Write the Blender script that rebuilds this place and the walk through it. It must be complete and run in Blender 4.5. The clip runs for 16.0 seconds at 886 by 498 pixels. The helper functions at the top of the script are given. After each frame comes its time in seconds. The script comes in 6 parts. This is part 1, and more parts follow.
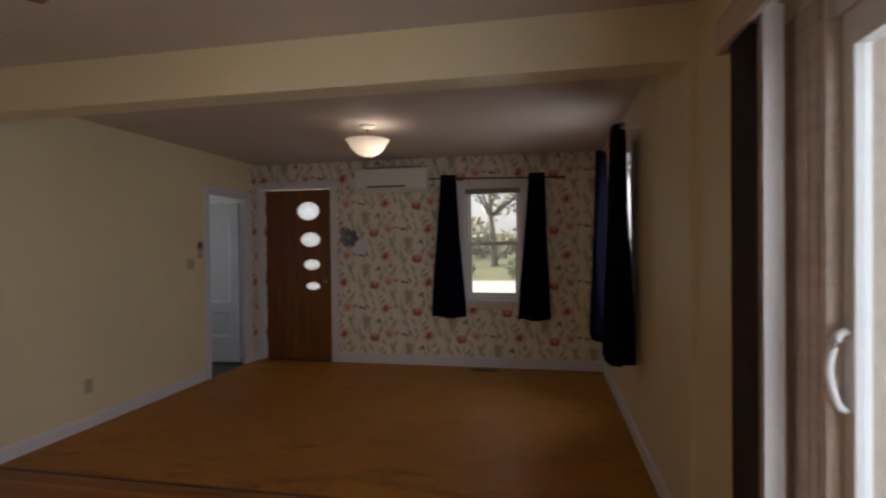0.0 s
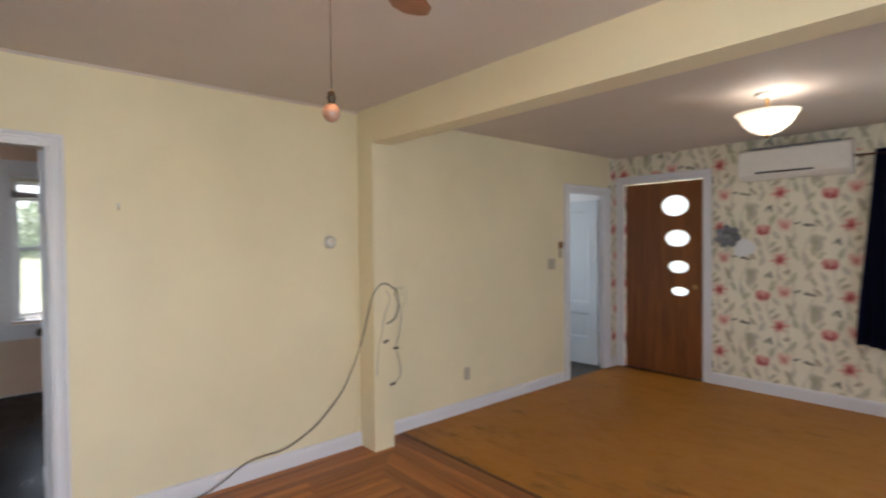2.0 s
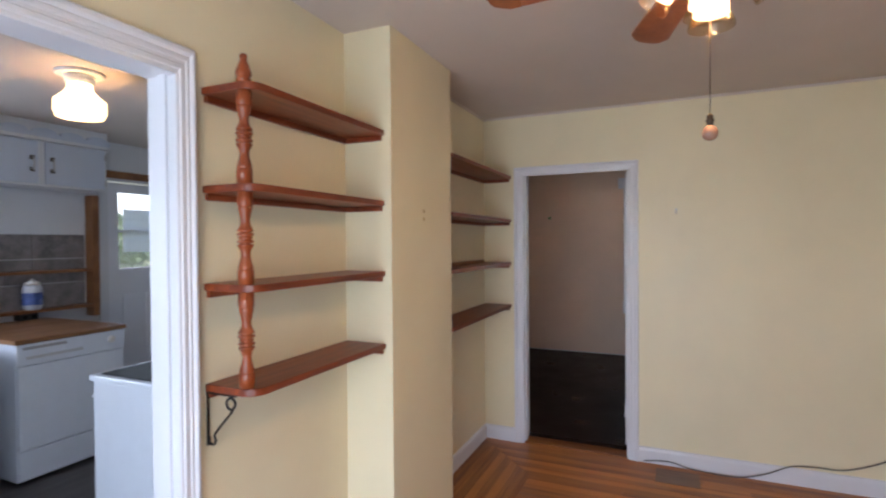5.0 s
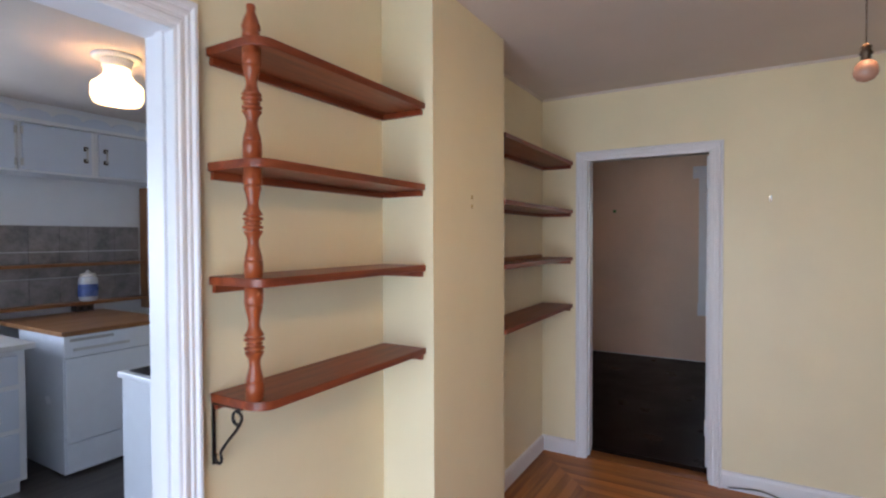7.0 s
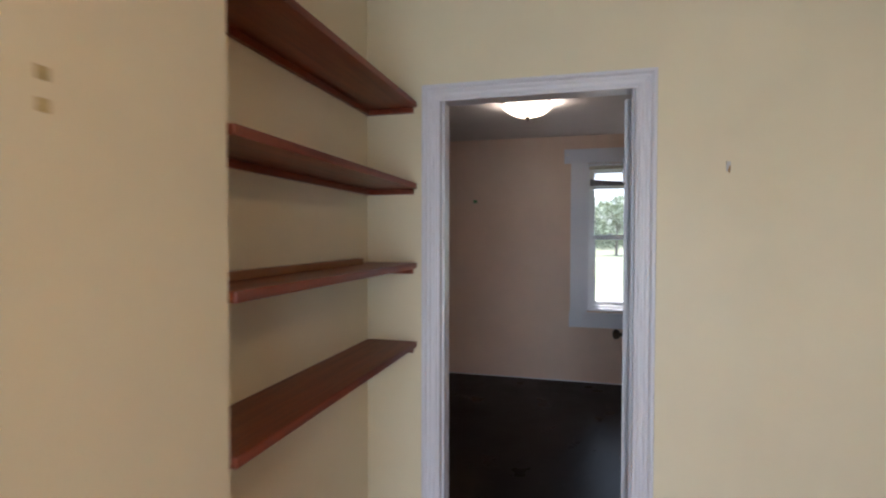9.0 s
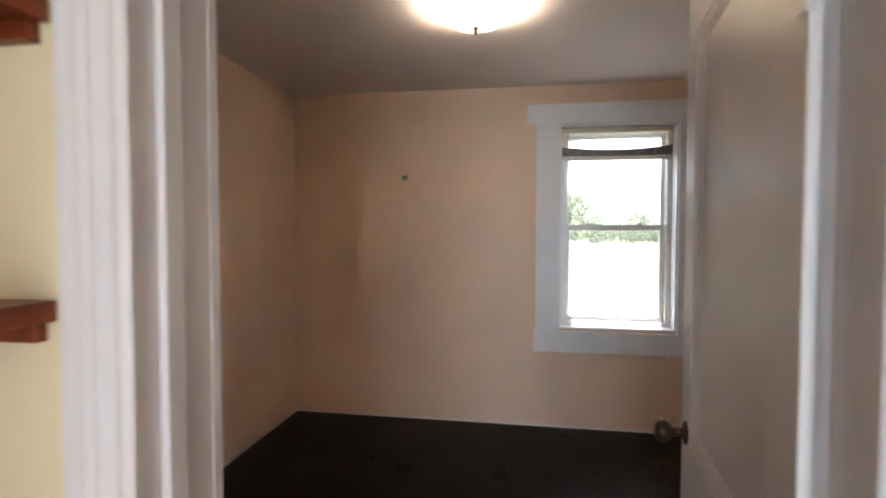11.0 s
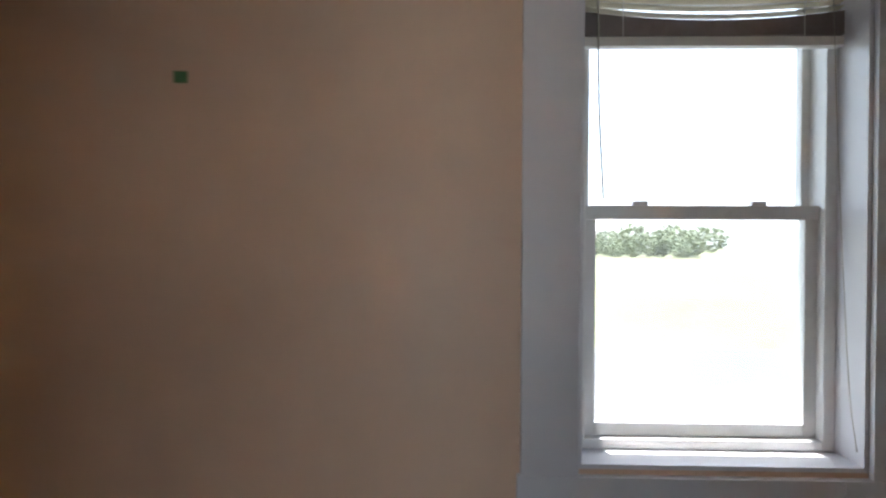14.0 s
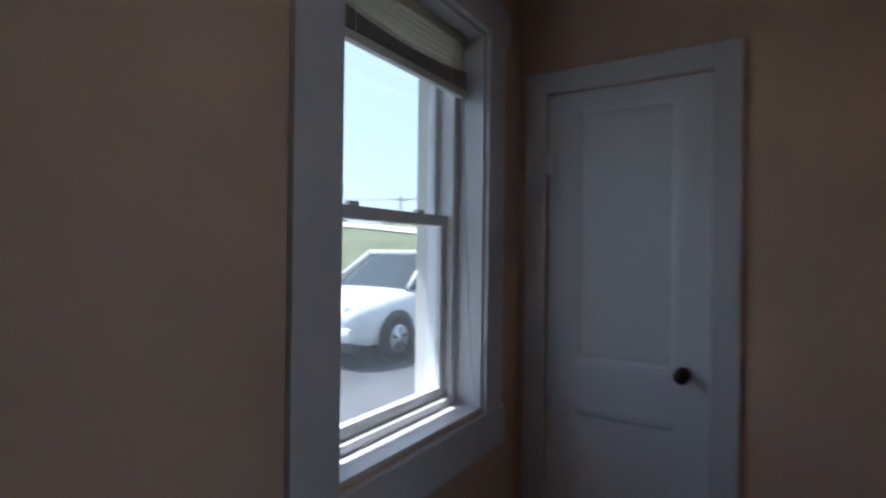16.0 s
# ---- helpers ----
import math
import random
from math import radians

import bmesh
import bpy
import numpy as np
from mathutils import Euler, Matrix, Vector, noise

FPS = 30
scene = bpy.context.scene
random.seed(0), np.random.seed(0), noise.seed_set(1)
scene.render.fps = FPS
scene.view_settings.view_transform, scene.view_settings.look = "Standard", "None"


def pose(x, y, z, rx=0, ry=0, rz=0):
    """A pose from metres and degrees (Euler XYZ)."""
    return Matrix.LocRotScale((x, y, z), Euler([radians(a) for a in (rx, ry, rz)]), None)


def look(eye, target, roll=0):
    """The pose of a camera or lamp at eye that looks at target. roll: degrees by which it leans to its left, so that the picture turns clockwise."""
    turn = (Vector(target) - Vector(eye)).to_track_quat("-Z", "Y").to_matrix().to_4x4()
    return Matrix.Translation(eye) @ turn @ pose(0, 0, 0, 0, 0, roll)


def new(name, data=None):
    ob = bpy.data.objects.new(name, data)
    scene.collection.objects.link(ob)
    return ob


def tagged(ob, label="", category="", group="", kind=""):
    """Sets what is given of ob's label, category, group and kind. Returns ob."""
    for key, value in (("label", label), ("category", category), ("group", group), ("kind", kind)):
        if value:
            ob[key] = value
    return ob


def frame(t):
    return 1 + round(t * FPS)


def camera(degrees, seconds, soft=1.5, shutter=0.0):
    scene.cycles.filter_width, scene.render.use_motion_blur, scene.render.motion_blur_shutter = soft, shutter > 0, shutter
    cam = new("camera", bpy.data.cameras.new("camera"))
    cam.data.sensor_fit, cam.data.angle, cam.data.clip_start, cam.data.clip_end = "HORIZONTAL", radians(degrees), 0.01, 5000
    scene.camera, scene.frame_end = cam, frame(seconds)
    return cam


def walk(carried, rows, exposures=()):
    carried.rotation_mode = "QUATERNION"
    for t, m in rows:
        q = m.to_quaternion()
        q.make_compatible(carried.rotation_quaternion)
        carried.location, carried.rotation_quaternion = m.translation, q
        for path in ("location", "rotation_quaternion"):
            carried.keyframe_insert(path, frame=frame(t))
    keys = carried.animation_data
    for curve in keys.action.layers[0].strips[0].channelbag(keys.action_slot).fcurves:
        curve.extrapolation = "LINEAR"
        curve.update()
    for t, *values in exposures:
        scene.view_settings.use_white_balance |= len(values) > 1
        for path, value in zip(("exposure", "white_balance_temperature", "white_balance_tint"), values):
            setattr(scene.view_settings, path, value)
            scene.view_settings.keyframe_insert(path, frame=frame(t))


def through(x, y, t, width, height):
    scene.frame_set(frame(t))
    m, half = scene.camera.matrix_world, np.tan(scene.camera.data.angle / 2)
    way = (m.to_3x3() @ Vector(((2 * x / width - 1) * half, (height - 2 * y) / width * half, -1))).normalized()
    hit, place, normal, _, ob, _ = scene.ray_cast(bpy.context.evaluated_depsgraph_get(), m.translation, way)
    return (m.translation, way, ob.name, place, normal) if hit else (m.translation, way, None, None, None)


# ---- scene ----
cam = camera(81.8, 16.0, soft=2.2, shutter=0.4)
PATH = [
    (0, (3.619, 0.502, 1.454), (3.227, 2.463, 1.434), -0.6),
    (0.5, (3.583, 0.596, 1.518), (2.901, 2.476, 1.484), -0.4),
    (1, (3.416, 0.678, 1.542), (2.476, 2.443, 1.501), -0.2),
    (1.5, (3.295, 0.761, 1.533), (2.088, 2.355, 1.497), -0.3),
    (2, (3.29, 0.85, 1.533), (1.778, 2.16, 1.496), -0.5),
    (2.5, (3.377, 0.918, 1.52), (1.604, 1.843, 1.49), -0.6),
    (3, (3.517, 0.984, 1.535), (1.582, 1.491, 1.504), -0.6),
    (3.5, (3.624, 1.076, 1.548), (1.625, 1.153, 1.517), -0.5),
    (4, (3.701, 1.191, 1.542), (1.725, 0.883, 1.514), -0.6),
    (4.5, (3.755, 1.273, 1.533), (1.848, 0.671, 1.506), -0.5),
    (5, (3.79, 1.303, 1.532), (1.962, 0.494, 1.504), -0.4),
    (5.2, (3.808, 1.306, 1.53), (2.009, 0.433, 1.501), -0.5),
    (7.3, (3.335, 1.158, 1.505), (1.611, 0.147, 1.464), -0.2),
    (7.5, (3.206, 1.119, 1.504), (1.46, 0.145, 1.466), -0.3),
    (8, (2.84, 1.034, 1.484), (1.028, 0.188, 1.449), -0.1),
    (8.5, (2.448, 0.936, 1.468), (0.569, 0.252, 1.438), -0.1),
    (9, (2.0, 0.838, 1.482), (0.067, 0.326, 1.433), 0.1),
    (9.2, (1.798, 0.814, 1.479), (-0.149, 0.361, 1.424), -0.0),
    (11.3, (0.249, 0.654, 1.443), (-1.729, 0.362, 1.375), 0.0),
    (11.5, (0.082, 0.584, 1.436), (-1.899, 0.318, 1.372), -0.1),
    (12, (-0.243, 0.576, 1.425), (-2.221, 0.292, 1.359), -0.1),
    (12.5, (-0.646, 0.557, 1.382), (-2.624, 0.264, 1.34), 0.0),
    (13, (-1.037, 0.525, 1.348), (-3.016, 0.239, 1.342), 0.2),
    (13.5, (-1.442, 0.515, 1.345), (-3.43, 0.299, 1.362), 0.4),
    (14, (-1.815, 0.574, 1.375), (-3.814, 0.528, 1.357), 0.3),
    (14.5, (-2.17, 0.536, 1.415), (-4.126, 0.95, 1.374), 0.9),
    (15, (-2.353, 0.472, 1.438), (-4.131, 1.387, 1.376), 0.6),
    (15.5, (-2.352, 0.271, 1.367), (-3.826, 1.623, 1.379), 0.3),
    (16, (-2.331, -0.034, 1.364), (-3.396, 1.659, 1.368), 0.7),

]
EXPOSURES = [(0.0, 0.85, 7000, 22), (0.5, 1.68, 7150, 23), (1.0, 2.1, 6750, 16), (1.5, 2.45, 6400, 13), (2.5, 2.5, 6350, 14), (3.5, 2.25, 6200, 17), (5.0, 2.2, 6050, 18), (9.2, 2.28, 5900, 15),
             (11.3, 3.35, 6550, 13), (12.5, 3.25, 6500, 13), (13.5, 2.75, 6400, 13), (14.0, 2.4, 6200, 12), (14.5, 2.05, 5950, 11), (15.0, 1.75, 5750, 11), (15.5, 1.4, 5600, 12), (16.0, 1.1, 5450, 12)]
walk(cam, [(t, look(e, g, r)) for t, e, g, r in PATH], EXPOSURES)

# ---- world, sun, window light ----
world = bpy.data.worlds.new("World")
scene.world = world
world.use_nodes = True
wn = world.node_tree
sky = wn.nodes.new("ShaderNodeTexSky")
sky.sky_type = 'NISHITA'
sky.sun_disc = False
sky.air_density, sky.dust_density, sky.ozone_density = 1.0, 2.5, 0.5
SUN_EL, SUN_AZ = 64.0, 254.0          # azimuth clockwise from +y
sky.sun_elevation = radians(SUN_EL)
sky.sun_rotation = radians(SUN_AZ)
# thin high haze whitens the whole sky
haze = wn.nodes.new("ShaderNodeMix")
haze.data_type = 'RGBA'
haze.inputs[0].default_value = 0.6
haze.inputs[7].default_value = (3.3, 3.5, 3.7, 1)
wn.links.new(sky.outputs[0], haze.inputs[6])
wn.links.new(haze.outputs[2], wn.nodes["Background"].inputs[0])
wn.nodes["Background"].inputs[1].default_value = 0.15

sun = new("sun", bpy.data.lights.new("sun", 'SUN'))
sun.data.energy, sun.data.angle, sun.data.color = 4.5, radians(0.5), (1.0, 0.95, 0.86)
sdir = Vector((math.sin(radians(SUN_AZ)) * math.cos(radians(SUN_EL)), math.cos(radians(SUN_AZ)) * math.cos(radians(SUN_EL)), math.sin(radians(SUN_EL))))
sun.matrix_world = look(tuple(sdir * 30), (0, 0, 0))


def window_light(name, eye, target, w, h, energy, color=(0.86, 0.93, 1.0)):
    la = bpy.data.lights.new(name, 'AREA')
    la.shape, la.size, la.size_y, la.energy, la.color = 'RECTANGLE', w, h, energy, color
    ob = new(name, la)
    ob.matrix_world = look(eye, target)
    return ob


def bulb_light(name, place, energy, radius, color=(1.0, 0.72, 0.42)):
    la = bpy.data.lights.new(name, 'POINT')
    la.energy, la.shadow_soft_size, la.color = energy, radius, color
    ob = new(name, la)
    ob.location = place
    return ob


window_light("sky_light_patio", (4.41, 0.84, 1.05), (0, 0.84, 1.0), 1.7, 1.9, 12.5, (0.77, 0.885, 1.0))
window_light("sky_light_east", (4.37, 4.82, 1.45), (0, 4.82, 1.1), 0.55, 1.15, 3.2)
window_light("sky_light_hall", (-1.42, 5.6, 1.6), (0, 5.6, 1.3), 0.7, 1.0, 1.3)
# kitchen window is unseen and assumed; its lamp is added to brighten the kitchen
window_light("unseen_sky_light_kitchen", (3.6, -3.38, 1.5), (3.4, 0, 0.9), 0.9, 1.0, 10.0, (0.78, 0.89, 1.0))

# ---- materials ----


class Nodes:
    """Small helper to write node trees."""

    def __init__(self, name):
        self.mat = bpy.data.materials.new(name)
        self.mat.use_nodes = True
        self.tree = self.mat.node_tree
        self.bsdf = self.tree.nodes["Principled BSDF"]
        self.co = None

    def add(self, kind, **props):
        n = self.tree.nodes.new(kind)
        for k, v in props.items():
            if k == "operation":
                n.operation = v
            elif k == "blend":
                n.blend_type = v
            elif k == "dtype":
                n.data_type = v
        return n

    def link(self, a, b):
        self.tree.links.new(a, b)

    def coords(self):
        if self.co is None:
            self.co = self.add("ShaderNodeTexCoord").outputs["Object"]
        return self.co

    def val(self, sock, v):
        if isinstance(v, (int, float)):
            sock.default_value = v
        elif isinstance(v, tuple):
            sock.default_value = (*v, 1.0) if len(v) == 3 and len(sock.default_value) == 4 else v
        else:
            self.link(v, sock)

    def math(self, op, a, b=None, clamp=False):
        n = self.add("ShaderNodeMath", operation=op)
        n.use_clamp = clamp
        self.val(n.inputs[0], a)
        if b is not None:
            self.val(n.inputs[1], b)
        return n.outputs[0]

    def noise(self, scale, detail=4.0, rough=0.55, stretch=(1, 1, 1), vec=None):
        m = self.add("ShaderNodeMapping")
        self.link(vec or self.coords(), m.inputs[0])
        m.inputs["Scale"].default_value = stretch
        n = self.add("ShaderNodeTexNoise")
        self.link(m.outputs[0], n.inputs["Vector"])
        n.inputs["Scale"].default_value, n.inputs["Detail"].default_value, n.inputs["Roughness"].default_value = scale, detail, rough
        return n.outputs["Fac"]

    def span(self, x, a, b, lo=0.0, hi=1.0):
        n = self.add("ShaderNodeMapRange")
        self.val(n.inputs[0], x)
        n.inputs[1].default_value, n.inputs[2].default_value, n.inputs[3].default_value, n.inputs[4].default_value = a, b, lo, hi
        return n.outputs[0]

    def mix(self, fac, a, b, blend='MIX'):
        n = self.add("ShaderNodeMix", dtype='RGBA', blend=blend)
        self.val(n.inputs[0], fac)
        self.val(n.inputs[6], a)
        self.val(n.inputs[7], b)
        return n.outputs[2]

    def bump(self, height, strength=0.2, dist=0.01):
        n = self.add("ShaderNodeBump")
        n.inputs["Strength"].default_value, n.inputs["Distance"].default_value = strength, dist
        self.link(height, n.inputs["Height"])
        self.link(n.outputs[0], self.bsdf.inputs["Normal"])

    def done(self, color=None, rough=None, metal=None, spec=None):
        if color is not None:
            self.val(self.bsdf.inputs["Base Color"], color)
        if rough is not None:
            self.val(self.bsdf.inputs["Roughness"], rough)
        if metal is not None:
            self.bsdf.inputs["Metallic"].default_value = metal
        if spec is not None:
            self.bsdf.inputs["Specular IOR Level"].default_value = spec
        return self.mat


def paint(name, color, vary=0.06, rough=0.55, stain=0.5, relief=0.12, grain=55.0):
    """Rolled wall paint: blotches, faint marks, roller stipple."""
    n = Nodes(name)
    big = n.noise(1.3, 5, 0.6)
    fine = n.noise(grain, 3, 0.6)
    dark = tuple(c * (1 - vary * 1.6) for c in color)
    lite = tuple(min(1, c * (1 + vary)) for c in color)
    col = n.mix(n.span(big, 0.3, 0.7), dark, lite)
    marks = n.span(n.noise(3.4, 8, 0.75), 0.66, 0.80, 0.0, stain * 0.25)
    col = n.mix(marks, col, tuple(c * 0.72 for c in color))
    n.bump(n.math('ADD', fine, n.math('MULTIPLY', n.noise(7, 3), 1.5)), relief, 0.004)
    return n.done(col, n.span(big, 0.2, 0.8, rough - 0.08, rough + 0.1))


def wood(name, dark, light, rough=0.35, scale=1.0, stretch=(1, 1, 1), relief=0.08, piece=0.0):
    """Long-grained timber; stretch is small along the grain. piece: how far single pieces differ."""
    n = Nodes(name)
    g = n.noise(28 * scale, 6, 0.65, stretch)
    b = n.noise(3.2 * scale, 4, 0.6, stretch)
    f = n.noise(120 * scale, 2, 0.5, stretch)
    col = n.mix(n.span(g, 0.32, 0.68), dark, light)
    col = n.mix(n.span(b, 0.45, 0.75, 0, 0.5), col, dark)
    if piece:
        info = n.add("ShaderNodeObjectInfo")
        col = n.mix(n.span(info.outputs["Random"], 0, 1, 0, piece), col, tuple(c * 0.45 for c in dark))
        col = n.mix(n.span(n.math('FRACT', n.math('MULTIPLY', info.outputs["Random"], 7.13)), 0.6, 1, 0, piece), col, tuple(min(1, c * 1.35) for c in light))
    n.bump(n.math('ADD', g, n.math('MULTIPLY', f, 0.4)), relief, 0.003)
    return n.done(col, n.span(b, 0.2, 0.8, rough - 0.08, rough + 0.14))


def plain(name, color, rough=0.5, metal=0.0, vary=0.08, grain=30.0, relief=0.03):
    n = Nodes(name)
    a = n.noise(grain, 4, 0.6)
    col = n.mix(n.span(a, 0.3, 0.7), tuple(c * (1 - vary) for c in color), tuple(min(1, c * (1 + vary)) for c in color))
    if relief:
        n.bump(a, relief, 0.003)
    return n.done(col, n.span(n.noise(5, 3), 0.2, 0.8, max(0.02, rough - 0.06), rough + 0.08), metal)


def clear_glass(name, tint=(0.95, 0.98, 0.98), rough=0.0, veil=0.0):
    """Thin pane: mostly see-through, with a gloss that grows at grazing angles."""
    n = Nodes(name)
    n.tree.nodes.remove(n.bsdf)
    tr = n.add("ShaderNodeBsdfTransparent")
    tr.inputs[0].default_value = (*tint, 1)
    gl = n.add("ShaderNodeBsdfGlossy")
    gl.inputs["Roughness"].default_value = rough
    lw = n.add("ShaderNodeLayerWeight")
    lw.inputs[0].default_value = 0.5
    fac = n.math('ADD', n.math('MULTIPLY', n.math('POWER', lw.outputs["Facing"], 5.0), 0.6), 0.03)
    mx = n.add("ShaderNodeMixShader")
    n.link(fac, mx.inputs[0])
    seen = tr.outputs[0]
    # uneven translucent veil puts the washed-out glare of the outdoors into the glass
    if veil:
        film = n.add("ShaderNodeBsdfTranslucent")
        film.inputs[0].default_value = (0.9, 0.9, 0.9, 1)
        dm = n.add("ShaderNodeMixShader")
        n.link(n.span(n.noise(4, 6, 0.7), 0.3, 0.7, veil * 0.7, veil * 1.3), dm.inputs[0])
        n.link(tr.outputs[0], dm.inputs[1])
        n.link(film.outputs[0], dm.inputs[2])
        seen = dm.outputs[0]
    n.link(seen, mx.inputs[1])
    n.link(gl.outputs[0], mx.inputs[2])
    n.link(mx.outputs[0], n.tree.nodes["Material Output"].inputs[0])
    return n.mat


YELLOW = paint("yellow_wall_paint", (0.77, 0.685, 0.475), 0.04, 0.42, 0.3)
PINK = paint("pink_wall_paint", (0.69, 0.50, 0.37), 0.05, 0.5, 0.4)
CEIL = paint("ceiling_paint", (0.62, 0.55, 0.50), 0.04, 0.75, 0.3, 0.2, 40)
TRIM = paint("white_trim_paint", (0.70, 0.70, 0.74), 0.03, 0.35, 0.35, 0.06, 30)
DOORWHITE = paint("white_door_paint", (0.80, 0.82, 0.87), 0.03, 0.38, 0.3, 0.06, 30)
KITCHEN = paint("kitchen_wall_paint", (0.72, 0.74, 0.77), 0.04, 0.5, 0.3)
SHELF = wood("red_stained_shelf_wood", (0.105, 0.016, 0.005), (0.27, 0.055, 0.015), 0.36, 1.0, (0.08, 1, 1), 0.06)
SHELF_RAIL = wood("red_stained_turned_wood", (0.15, 0.026, 0.007), (0.33, 0.075, 0.020), 0.28, 1.0, (1, 1, 0.12), 0.06)
OAK = wood("floor_strip_oak", (0.19, 0.052, 0.008), (0.50, 0.185, 0.032), 0.40, 1.0, (1, 0.06, 1), 0.07, 0.38)
OAK_X = wood("floor_strip_oak_across", (0.19, 0.052, 0.008), (0.50, 0.185, 0.032), 0.40, 1.0, (0.06, 1, 1), 0.07, 0.38)
DOORWOOD = wood("front_door_veneer", (0.13, 0.040, 0.010), (0.25, 0.085, 0.022), 0.35, 0.8, (1, 1, 0.07), 0.05)
TOPWOOD = wood("worktop_wood", (0.20, 0.09, 0.035), (0.38, 0.19, 0.08), 0.35, 0.8, (0.1, 1, 1), 0.05)
RAILWOOD = wood("kitchen_rail_wood", (0.16, 0.06, 0.02), (0.32, 0.14, 0.05), 0.4, 0.8, (0.2, 1, 0.2), 0.05)
BLADE = wood("fan_blade_wood", (0.17, 0.05, 0.018), (0.33, 0.12, 0.05), 0.3, 0.8, (0.3, 0.3, 1), 0.04)
VALANCE = wood("valance_wood", (0.44, 0.33, 0.26), (0.58, 0.46, 0.37), 0.45, 0.8, (1, 0.1, 1), 0.05)
ENAMEL = plain("white_appliance_enamel", (0.74, 0.79, 0.86), 0.22, 0, 0.02, 12, 0.0)
PLASTIC = plain("white_plastic", (0.78, 0.76, 0.72), 0.35, 0, 0.03, 20, 0.0)
IVORY = plain("ivory_plastic", (0.50, 0.44, 0.34), 0.4, 0, 0.05, 20, 0.0)
PETAL = plain("dull_grey_metal", (0.26, 0.26, 0.29), 0.45, 0.4, 0.35, 50, 0.1)
CABINETBLUE = paint("blue_grey_cabinet_paint", (0.58, 0.64, 0.74), 0.03, 0.4, 0.3, 0.06, 30)
HALLBLUE = paint("cool_white_door_paint", (0.56, 0.63, 0.70), 0.03, 0.4, 0.3, 0.06, 30)
BLACKGLASS = plain("black_cooktop_glass", (0.012, 0.012, 0.013), 0.30, 0, 0.1, 10, 0.0)
BLACKGLASS.node_tree.nodes["Principled BSDF"].inputs["Specular IOR Level"].default_value = 0.03
DARKMETAL = plain("wrought_iron", (0.025, 0.022, 0.02), 0.5, 0.6, 0.2, 60, 0.1)
BRASS = plain("aged_brass", (0.42, 0.26, 0.10), 0.3, 1.0, 0.15, 60, 0.05)
BRONZE = plain("dark_bronze", (0.07, 0.045, 0.03), 0.35, 0.9, 0.2, 60, 0.05)
STEEL = plain("brushed_steel", (0.55, 0.55, 0.54), 0.3, 1.0, 0.06, 80, 0.05)
CABLE = plain("grey_cable_sheath", (0.10, 0.095, 0.085), 0.5, 0, 0.15, 90, 0.03)
GREYCABLE = plain("pale_cable_sheath", (0.40, 0.37, 0.31), 0.5, 0, 0.1, 90, 0.03)
CHARCOAL = plain("dark_plastic", (0.03, 0.03, 0.03), 0.4, 0, 0.1, 60, 0.02)
VINYLFRAME = plain("white_vinyl_frame", (0.78, 0.79, 0.80), 0.3, 0, 0.03, 15, 0.0)
GREENTAPE = plain("green_masking_tape", (0.06, 0.20, 0.07), 0.6, 0, 0.12, 80, 0.05)
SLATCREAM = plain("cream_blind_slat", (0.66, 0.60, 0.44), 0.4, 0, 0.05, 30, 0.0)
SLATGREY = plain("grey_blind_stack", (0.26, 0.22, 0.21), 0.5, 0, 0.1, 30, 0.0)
VANE_BEIGE = plain("beige_blind_vane", (0.36, 0.28, 0.23), 0.6, 0, 0.06, 60, 0.05)
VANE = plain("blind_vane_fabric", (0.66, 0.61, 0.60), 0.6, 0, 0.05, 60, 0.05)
BULBAMBER = plain("pinkish_glass_ball", (0.30, 0.155, 0.105), 0.15, 0, 0.2, 60, 0.02)
PANE = clear_glass("window_glass", veil=0.04)
RIMGLASS = clear_glass("clear_rim_glass", (0.93, 0.86, 0.74), 0.05)


def milky_glass(name):
    """Obscured glass: scatters most of the daylight that passes."""
    n = Nodes(name)
    n.tree.nodes.remove(n.bsdf)
    a, b = n.add("ShaderNodeBsdfTranslucent"), n.add("ShaderNodeBsdfTransparent")
    a.inputs[0].default_value = (0.9, 0.95, 0.97, 1)
    b.inputs[0].default_value = (0.9, 0.95, 0.97, 1)
    mx = n.add("ShaderNodeMixShader")
    n.link(n.span(n.noise(9, 4), 0.3, 0.7, 0.25, 0.5), mx.inputs[0])
    n.link(a.outputs[0], mx.inputs[1])
    n.link(b.outputs[0], mx.inputs[2])
    n.link(mx.outputs[0], n.tree.nodes["Material Output"].inputs[0])
    return n.mat


MILKY = milky_glass("obscured_oval_glass")


def thin_paper(name):
    """White sheet that daylight shines through softly."""
    n = Nodes(name)
    n.done((0.80, 0.81, 0.82), 0.7)
    back = n.add("ShaderNodeBsdfTranslucent")
    back.inputs[0].default_value = (0.72, 0.76, 0.80, 1)
    mx = n.add("ShaderNodeMixShader")
    n.link(n.span(n.noise(30, 3), 0.3, 0.7, 0.42, 0.55), mx.inputs[0])
    n.link(n.bsdf.outputs[0], mx.inputs[1])
    n.link(back.outputs[0], mx.inputs[2])
    n.link(mx.outputs[0], n.tree.nodes["Material Output"].inputs[0])
    return n.mat


PAPER = thin_paper("thin_white_paper")


